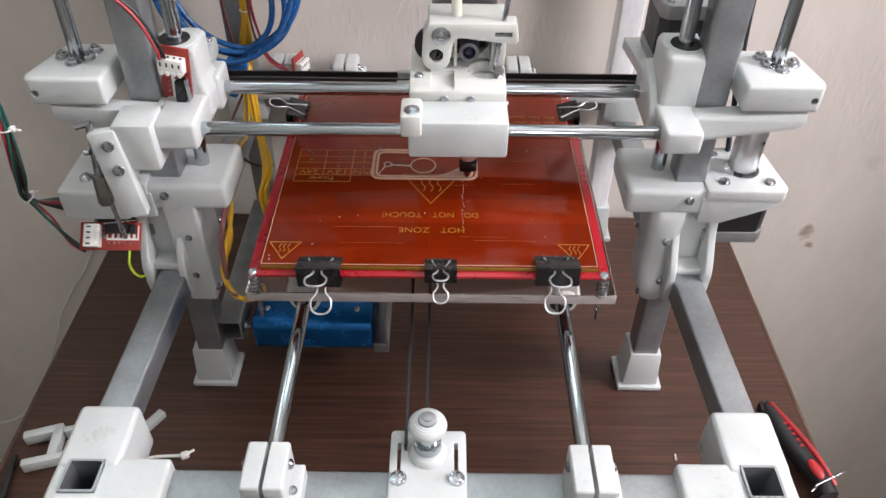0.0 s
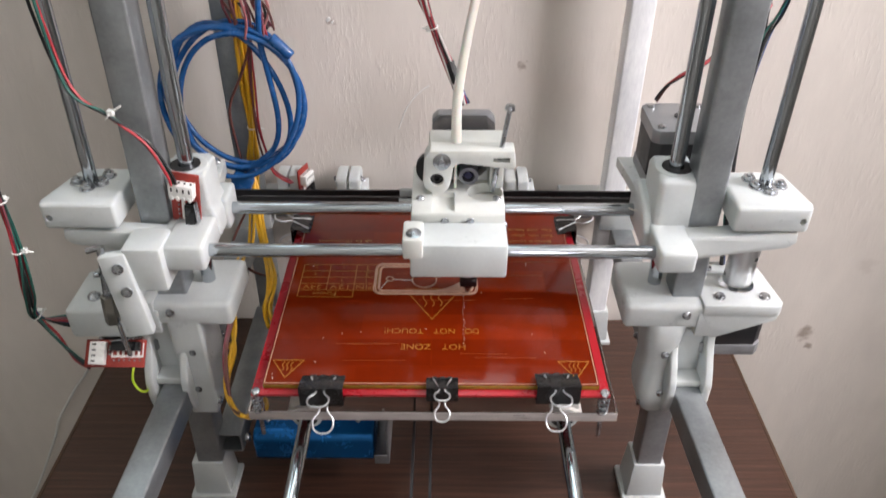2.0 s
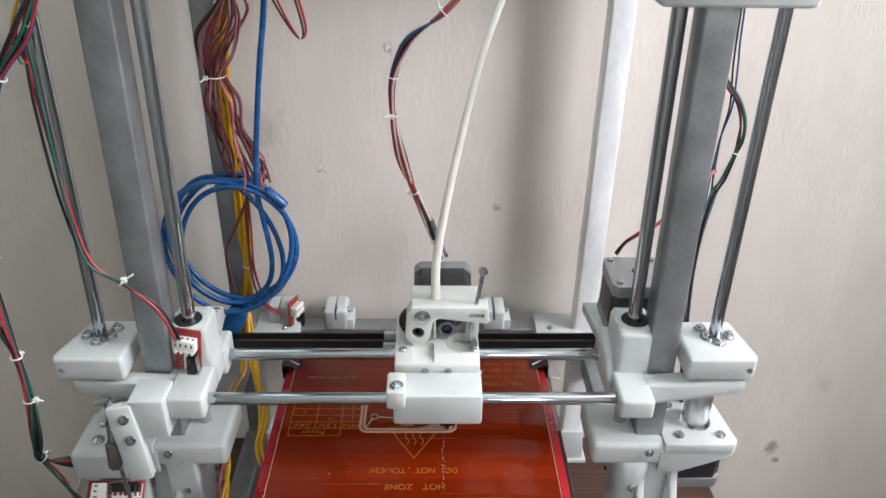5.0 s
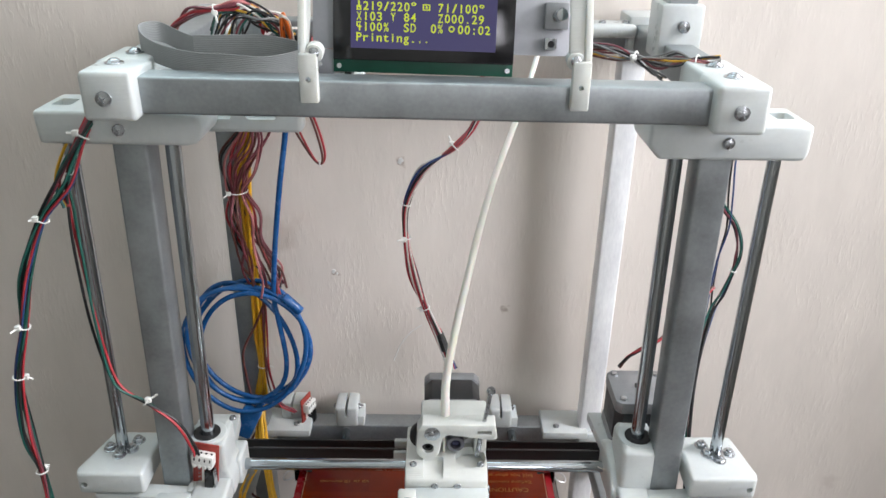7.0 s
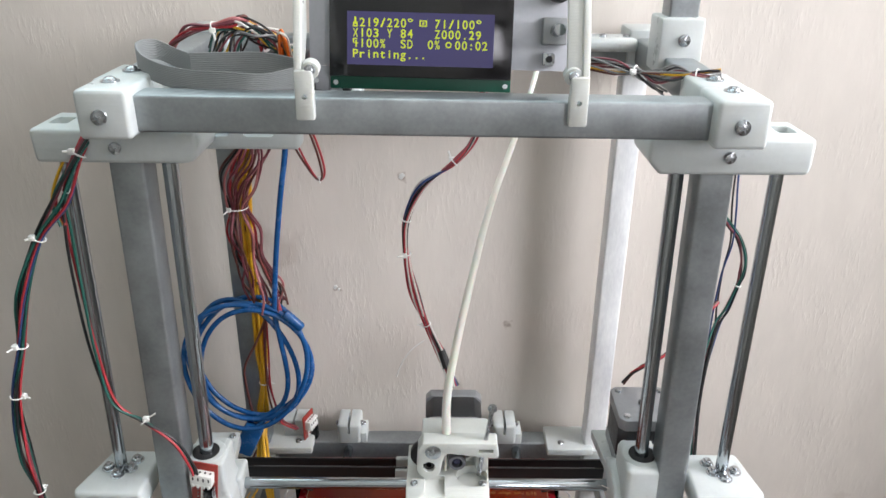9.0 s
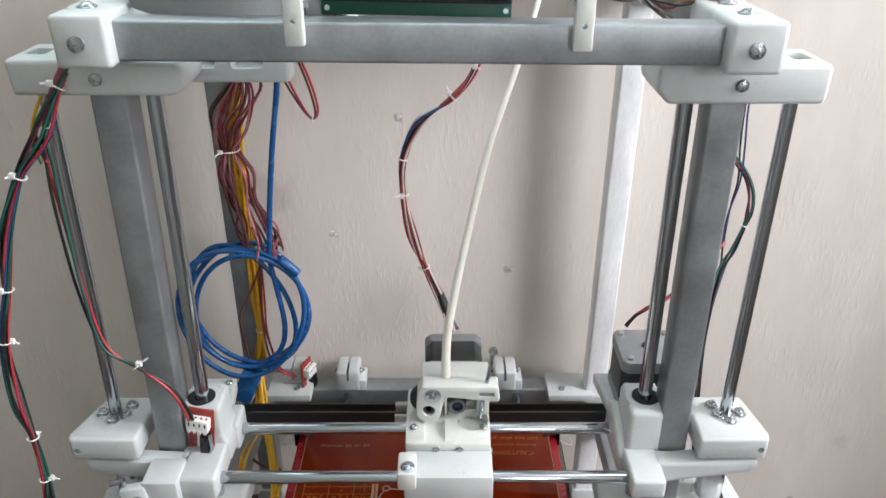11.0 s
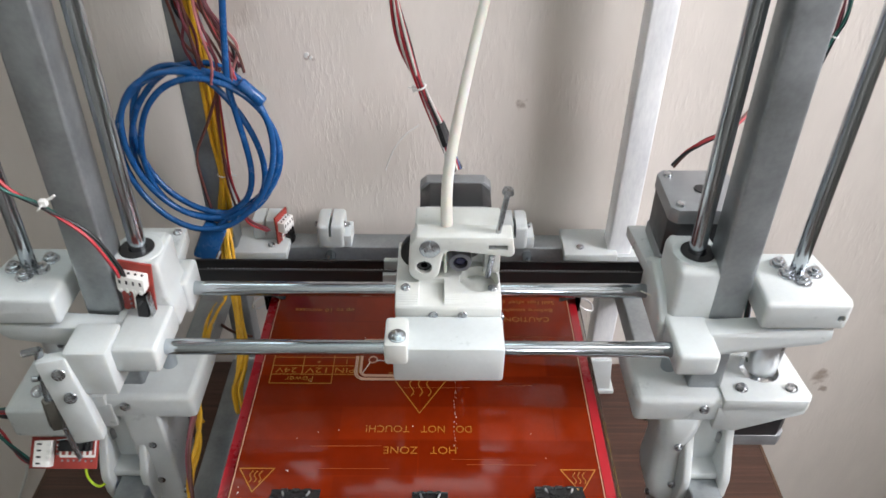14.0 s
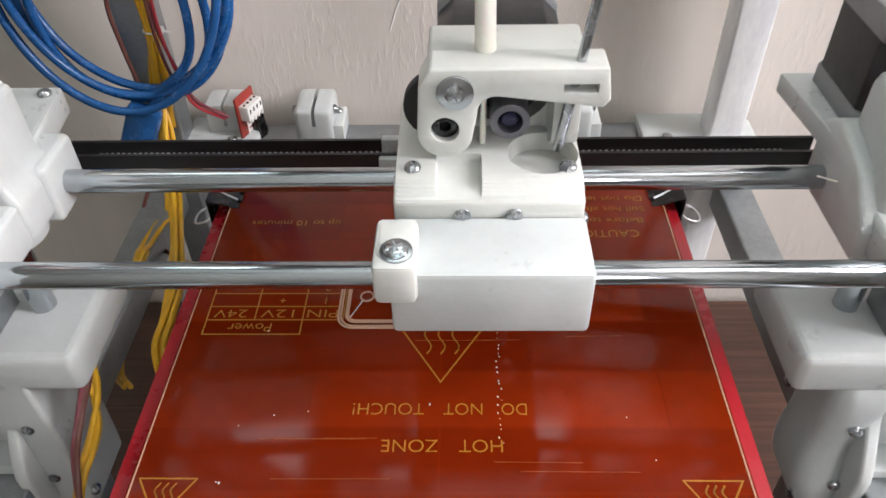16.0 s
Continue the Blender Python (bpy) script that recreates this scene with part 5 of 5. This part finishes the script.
# ---- cables ----
def bundle(name, label, pts, colours, spread, r, ties=(), group="", twist=1.0, seed=0, base=None):
    """A loose bundle of coloured wires along a path, with nylon ties at some of its points."""
    rnd = random.Random(seed)
    ob = thing(name, label, "cable", base or pts[0], group)
    n = len(colours)
    for i, c in enumerate(colours):
        a0 = 2 * math.pi * i / n + rnd.uniform(-0.4, 0.4)
        wire = []
        for k, p in enumerate(pts):
            a = a0 + twist * k * 0.7
            s = spread * rnd.uniform(0.35, 1.0) * (0.55 if k in ties else 1.15)
            p = Vector(p)
            t = (Vector(pts[min(k + 1, len(pts) - 1)]) - Vector(pts[max(k - 1, 0)])).normalized()
            u = t.orthogonal().normalized()
            wire.append(p + s * (math.cos(a) * u + math.sin(a) * t.cross(u)))
        cord("wire", wire, r, WIRES[c], ob, sub=7, seg=6)
    for k in ties:
        p = Vector(pts[k])
        t = (Vector(pts[min(k + 1, len(pts) - 1)]) - Vector(pts[max(k - 1, 0)])).normalized()
        u = t.orthogonal().normalized()
        v = t.cross(u)
        bm = bmesh.new()
        rr = spread * 0.5 + r + 0.5
        sweep(bm, [p + rr * (math.cos(a * math.pi / 6) * u + math.sin(a * math.pi / 6) * v) for a in range(12)], 0.5, 6, True)
        e = (u * rnd.choice((-1, 1)) + v * rnd.uniform(-1, 1)).normalized()
        q = p + e * rr
        box(bm, -1.8, 1.8, -1.6, 1.6, -1.6, 1.6, 0.4, m=Matrix.Translation(q))
        cyl(bm, q, q + e * rnd.uniform(3, 7) + t * 2, 0.7, seg=6)
        part("cable_tie", bm, TIE, ob, "white nylon tie")
    return ob


bundle("cable_bundle", "long bundle of coloured wires with white ties hanging beside the post",
       [(-176, 82, 540), (-186, 70, 522), (-200, 68, 497), (-217, 68, 473), (-233, 68, 437), (-243, 68, 402), (-254, 68, 365), (-258, 68, 320), (-255, 67, 290), (-255, 66, 255), (-258, 66, 222), (-259, 66, 203), (-243, 72, 194), (-228, 80, 186)],
       ["red", "black", "green", "blue", "red", "green", "black", "green", "maroon"], 4.6, 0.85, (1, 3, 5, 6, 8, 9, 11), seed=1)
bundle("cable_bundle", "thin yellow and red wires hanging from the top bracket", [(-182, 80, 534), (-196, 76, 515), (-206, 72, 495), (-203, 70, 480)], ["yellow", "red", "green"], 2.6, 0.9, (), seed=7)
bundle("switch_wire", "thin red, black and green wires running to the end switch",
       [(-184, 76, 528), (-199, 72, 500), (-202, 72, 476), (-203, 72, 444), (-202, 72, 397), (-196, 71, 359), (-179, 71, 344), (-162, 72, 327), (-154, 74, 306), (-153, 75, 298)],
       ["red", "green", "black"], 2.0, 0.9, (1, 6), seed=2)
bundle("switch_wire", "dark wires bent down to the lower switch board", [(-259, 66, 203), (-247, 60, 190), (-236, 54, 177), (-226, 50, 172)], ["black", "red", "green"], 1.6, 0.9, (), seed=3)
bundle("wire_loom", "thick bulging loom of dark red wires beside the rear post",
       [(-118, 190, 530), (-130, 240, 500), (-140, 252, 472), (-153, 254, 445), (-157, 255, 420), (-154, 255, 398), (-150, 255, 376), (-145, 256, 358), (-140, 257, 341), (-139, 257, 326)],
       ["red", "brown", "maroon", "black", "maroon", "pink", "brown", "maroon", "red", "brown", "maroon", "maroon", "pink", "brown", "maroon", "maroon", "brown", "maroon", "black", "pink"], 14.5, 1.05, (4,), seed=4, twist=0.35)
bundle("wire_loom", "thin red and brown wires twisting down beside the yellow loom",
       [(-139, 257, 330), (-143, 254, 318), (-145, 252, 283), (-146, 252, 250), (-143, 254, 222), (-139, 258, 204), (-128, 270, 186)], ["maroon", "red", "brown"], 2.2, 0.95, (), seed=24)
bundle("loose_wire", "single dark wire bulging away from the yellow loom",
       [(-139, 257, 332), (-143, 252, 316), (-153, 252, 293), (-166, 252, 266), (-166, 252, 239), (-163, 253, 212), (-158, 256, 188), (-182, 245, 138), (-174, 230, 131), (-164, 220, 127), (-150, 210, 128), (-133, 195, 139)], ["brown"], 0.3, 1.2, (), seed=25)
bundle("wire_loom", "loom of bright yellow wires running down behind the gantry",
       [(-118, 200, 530), (-132, 245, 498), (-145, 262, 471), (-151, 262, 441), (-153, 263, 400), (-153, 263, 353), (-152, 263, 312), (-152, 263, 277), (-153, 263, 243), (-157, 262, 210), (-160, 261, 185)],
       ["yellow"] * 7, 4.6, 1.45, (8,), seed=5, twist=0.15)
bundle("bed_wire", "yellow wires fanning from the loom along the bed's edge", [(-158, 261, 205), (-156, 250, 188), (-148, 222, 173), (-135, 181, 172), (-122, 142, 180), (-118.5, 120, 182), (-118.5, 104, 178), (-114, 92, 172)], ["yellow"] * 4, 3.0, 1.4, (), seed=6, twist=0.3)
bundle("bed_wire", "yellow wires hanging down behind the bed", [(-160, 261, 205), (-160, 256, 188), (-164, 245, 142), (-167, 230, 138), (-168, 210, 140), (-166, 190, 144), (-172, 150, 112), (-160, 130, 118)], ["yellow"] * 3, 2.6, 1.4, (), seed=26, twist=0.3)
bundle("bed_wire", "dark brown wires hanging from a post bracket to the bed", [(-134, 112, 200)] + [(-136, 88, 196), (-137, 78, 189), (-139, 68, 179), (-138, 55, 173), (-134, 40, 164), (-128, 25, 162), (-118, 12, 169)], ["brown", "maroon"], 1.0, 1.2, (), seed=9)
bundle("bed_wire", "two yellow wires hanging from a bracket to the bed", [(-134.5, 110, 199)] + [(-136, 88, 196), (-136, 78, 182), (-136, 68, 170), (-137, 50, 164), (-133, 35, 162), (-124, 20, 164), (-116, 10, 170)] + [(-115, 20, 159), (-110, 30, 153), (-106, 40, 152), (-108, 50, 150)], ["yellow", "yellow"], 1.2, 1.4, (), seed=39)
bundle("motor_wire", "twisted motor wires rising in a curve from the extruder motor",
       [(CX + 5, 158, 312), (12, 168, 332), (0, 166, 362), (-9, 165, 390), (-14, 165, 420), (-14, 165, 446), (-3, 165, 471), (19, 166, 488), (34, 172, 506), (38, 182, 530), (30, 200, 552)],
       ["red", "white", "black", "red", "white", "maroon", "red", "black", "white", "blue", "red", "black"], 3.5, 0.85, (2, 4, 5, 7, 8), seed=10, twist=1.1)
join = thing("wire_joint", "black heat-shrink sleeve and white plug on the extruder motor wires", "connector", (18, 163, 318))
cord("sleeve", [(10, 169, 338), (13, 167.5, 331), (15.5, 165.5, 325)], 3.6, BLACK, join, seg=12)
bm = bmesh.new()
box(bm, -3.2, 3.2, -2.6, 2.6, -4.5, 4.5, 0.8, m=mm(18, 162.5, 317.5, 0, -25, 0))
part("plug", bm, TIE, join, "white plastic plug")
bundle("motor_wire", "dark motor wires looping beside a frame post", [(196, 180, 470), (211, 186, 448), (222, 190, 434), (231, 190, 423), (237, 190, 408), (238, 190, 394), (236, 190, 384), (231, 190, 364), (224, 188, 345), (209, 160, 300), (200, 118, 240), (206, 118, 200)], ["black", "blue", "black", "green", "maroon"], 2.4, 0.8, (6,), seed=11, twist=0.5)
bundle("motor_wire", "thin black wires hanging straight behind a frame post", [(217, 186, 520), (221, 190, 470), (224, 190, 446), (226, 190, 420), (223, 190, 396), (222, 190, 366), (222, 188, 345), (208, 160, 300), (199, 118, 240), (205, 118, 200)], ["black", "blue"], 2.0, 0.7, (), seed=41)
bundle("motor_wire", "short dark red wires from the gantry motor", [(150, 160, 316), (152, 152, 328), (160, 150, 337), (176, 152, 346), (200, 170, 360), (222, 186, 372)], ["red", "black", "brown"], 1.2, 0.9, (), seed=12)
bundle("wire_loom", "mixed dull wires tied along the top of the frame", [(92, 158, 556), (106, 150, 557), (118, 145, 556), (128, 140, 555), (139, 130, 554), (148, 120, 557.5), (157, 112, 558.5), (168, 106, 559.5)], ["maroon", "black", "grey", "grey", "brown", "yellow", "black", "maroon", "pink", "grey", "brown", "grey"], 4.4, 0.7, (3, 6), seed=13)
bundle("wire_loom", "grey wires dropping from the loom behind the top corner", [(128, 140, 555), (134, 140, 550), (144, 150, 543), (153, 160, 537)], ["grey", "black", "grey"], 1.8, 0.85, (), seed=33)
bundle("wire_loom", "arched dark red wires plugged into the controller board", [(-166, 175, 557), (-162, 170, 563), (-149, 165, 574), (-132, 160, 577), (-119, 160, 580), (-114, 165, 581), (-110, 175, 574), (-106, 180, 560)], ["maroon", "red", "maroon", "brown", "pink", "maroon"], 2.6, 0.9, (3,), seed=14)
bundle("wire_loom", "tangle of thin coloured wires over the controller board", [(-134, 170, 558), (-126, 165, 572), (-117, 164, 577), (-107, 168, 573), (-97, 174, 567), (-90, 180, 558)], ["black", "green", "white", "yellow", "black", "black", "green", "grey", "black", "maroon", "white", "yellow", "black"], 6.5, 0.75, (), seed=15, twist=0.8)
bundle("wire_loom", "short black wires looping over the controller board", [(-122, 168, 556), (-116, 160, 570), (-106, 160, 574), (-96, 166, 568), (-92, 176, 556)], ["black", "grey", "black", "maroon", "green", "black"], 4.5, 0.75, (), seed=35, twist=1.2)
bundle("wire_loom", "orange and white plug wires beside the display", [(-93, 170, 556), (-92, 163, 570), (-90, 160, 574), (-88, 164, 568), (-87, 170, 556)], ["orange", "white", "orange", "orange"], 1.8, 0.9, (), seed=16)
bundle("loose_wire", "loop of thin brown wire hanging under the top", [(-104, 190, 530), (-97, 200, 496), (-86, 203, 470), (-79, 203, 462), (-76, 203, 470), (-82, 200, 496), (-95, 195, 530)], ["brown", "red"], 1.4, 0.9, (3,), seed=17)
bundle("motor_wire", "thin yellow-green wire loop under a motor plate", [(-212, 80, 168), (-206, 66, 160), (-206, 60, 152), (-204, 58, 145), (-200, 58, 142), (-197, 61, 141)], ["lime"], 0.5, 0.9, (), seed=18)

usb = thing("usb_cable", "translucent blue cable coiled in loops and hung on the frame", "cable", (-150, 232, 220))
cord("lead", [(-104, 225, 530), (-110, 240, 479), (-119, 243, 430), (-128, 246, 372), (-133, 248, 325), (-131, 248, 302), (-127, 248, 258), (-134, 248, 231), (-155, 248, 214)], 2.4, BLUECABLE, usb)
for i, (cx, cz, rx, rz, lean) in enumerate(((-162, 272, 54.5, 62.5, 4), (-160.5, 274, 53, 60, -5), (-158, 270, 50, 59, 9), (-164, 275, 46, 58, -10), (-159, 271.5, 51, 62.5, 2))):
    ring = [(k / 14 * 2 * math.pi, math.cos(k / 14 * 2 * math.pi), math.sin(k / 14 * 2 * math.pi)) for k in range(14)]
    cord("coil", [(cx + rx * c + 3 * math.sin(2 * a + i), 243 + i * 3.4 + 5 * math.sin(a + i * 1.7), cz + rz * n + lean * c) for a, c, n in ring], 2.3, BLUECABLE, usb, closed=True)
bm = bmesh.new()
cyl(bm, (-124, 245, 327), (-110, 245, 312), 4.2, seg=16, bev=1)
part("ferrite", bm, BLUECABLE, usb)
bm = bmesh.new()
box(bm, -9, 9, -5, 5, -17, 17, 3, m=mm(-168, 246, 192, 0, 25, 0))
part("plug", bm, BLUECABLE, usb, "moulded blue plug")
cord("lead", [(-152, 248, 212), (-162, 247, 203), (-168, 246, 192)], 2.4, BLUECABLE, usb)

feed = thing("filament_tube", "white guide tube curving up from the extruder", "tube", (CX, 100, 314))
cord("tube", [(CX - 1, 100, 313), (CX - 1, 101, 340), (CX + 3, 104, 370), (CX + 12, 115, 413), (CX + 26, 140, 464), (CX + 43, 165, 505), (CX + 58, 195, 540), (CX + 66, 215, 570)], (3.2, 1.5), TUBEWHITE, feed, seg=14)
cord("filament", [(CX + 66, 215, 570), (CX + 76, 235, 610), (CX + 84, 250, 660)], 1.0, TUBEWHITE, feed)

# ---- blue box on the table ----
psu = thing("power_unit", "blue anodised metal box screwed beside the post", "power unit", (-95, 110, 30))
bm = bmesh.new()
prism(bm, [(87, 36), (87, 58), (92, 63), (142, 63), (142, 32), (91, 32)], "yz", -143, -47, 3, 3)
part("housing", bm, BLUEANOD, psu, "glossy blue housing")
for x in (-132, -95, -60):
    screw((x, 104, 63), (0, 0, 1), 2.5, psu)
bm = bmesh.new()
box(bm, -46.8, -35, 84, 145, 34, 37, 0.4)
box(bm, -37, -35, 84, 145, 37, 75, 0.4)
box(bm, -46.8, -35, 84, 85.5, 37, 44, 0.3)
part("end_plate", bm, STEEL, psu)
screw((-147.5, 90, 58), (1, 0, 0), 4, psu)

# ---- small things on the table ----
tool = thing("side_cutter", "hand tool with red and black rubber grips lying on the table", "pliers", (280, 20, 0))
cord("grip", [(269, 48, 9), (271, 36, 10), (275, 18, 10), (282, 0, 10), (287, -14, 10), (289, -27, 9)], 7.4, BLACK, tool, "black rubber grip", seg=14)
cord("grip_edge", [(271, 52, 13), (274, 42, 15), (281, 26, 15.5), (289, 8, 14), (294, -8, 12), (297, -18, 9)], 2.2, REDGRIP, tool, "red rubber edge", seg=10)
bm = bmesh.new()
turned(bm, ball(bm, (0, 0, 0), 5.2, 0.5, 16), mm(284, -9, 16.5, 0, 0, 15) @ Matrix.Diagonal((0.85, 1.7, 1, 1)))
part("grip_pad", bm, REDGRIP, tool, "oval red grip pad")
bm = bmesh.new()
for k in range(5):
    box(bm, -1.6, 1.6, -0.9, 0.9, 0, 0.5, m=mm(274.5 + k * 1.5, 31 - k * 5, 17.1, 0, 0, 20))
tagged(part("marking", bm, REDGRIP, tool, "worn red lettering bars"), kind="stuff")
bm = bmesh.new()
for k in range(5):
    box(bm, 262 + k * 2.2, 263.6 + k * 2.2, 46, 54 + (k % 2) * 2, 5, 14 - (k % 2), 0.5)
part("serrated_end", bm, BLACK, tool)
hook = thing("wire_hook", "bent silver wire lying beside the tool", "wire", (290, -30, 18))
cord("wire", [(273, -28, 18), (278, -25, 18), (279, -23, 18), (302, -12, 17), (305, -11, 16)], 0.7, SCREW, hook, sub=3)
scrap = thing("plastic_fork", "white printed scrap shaped like a fork on the table", "plastic scrap", (-285, 15, 0))
for x0, x1, y0, y1, rz in ((-313, -284, 19, 26, 18), (-305, -268, -4, 2, 16), (-290, -283, 2, 28, 8), (-284, -246, 26, 31, 14)):
    bm = bmesh.new()
    cx, cy = (x0 + x1) / 2, (y0 + y1) / 2
    box(bm, x0 - cx, x1 - cx, y0 - cy, y1 - cy, 0, 10, 1, m=mm(cx, cy, 0.3, 0, 0, rz))
    part("prong", bm, WHITE, scrap)
scrap = thing("plastic_strip", "short white printed strip on the table", "plastic scrap", (-222, 34, 0))
bm = bmesh.new()
box(bm, -17, 17, -3.5, 3.5, 0, 6, 1, m=mm(-223, 31, 0.3, 0, 0, 58))
part("strip", bm, WHITE, scrap)
zt = thing("cable_tie", "used white cable tie on the table", "cable tie", (-211, 4, 0))
cord("strap", [(-236, -12, 3), (-224, -2, 4), (-211, 4, 3), (-196, 6, 2.4), (-190, 6, 2.2)], 1.3, TIE, zt)
bm = bmesh.new()
box(bm, -3, 3, -2.6, 2.6, 0, 4, 0.8, m=mm(-187, 7, 0.2, 0, 0, 25))
cyl(bm, (-186, 8, 2), (-181, 12, 2), 1.0, seg=8)
part("head", bm, TIE, zt)
crumb = thing("filament_end", "tiny white filament scrap on the table", "plastic scrap", (188, 10, 0))
cord("piece", [(188, 8, 1), (188.5, 13, 1)], 0.8, TUBEWHITE, crumb)
wl = thing("wall_cable", "thin pale cable hanging at the wall below the table", "cable", (-400, 300, -60))
cord("lead", [(-372, 304, -40), (-396, 304, -84), (-415, 304, -109), (-448, 303, -160), (-464, 303, -196), (-520, 303, -300), (-569, 304, -362), (-625, 304, -383), (-760, 304, -390)], 1.6, TIE, wl)
dl = thing("floor_lead", "dark cable lying on the table near its edge", "cable", (-313, -8, 0))
cord("lead", [(-315, 4, 3), (-313, -8, 3), (-310, -32, 3), (-312, -90, 3)], 2.4, BLACK, dl)
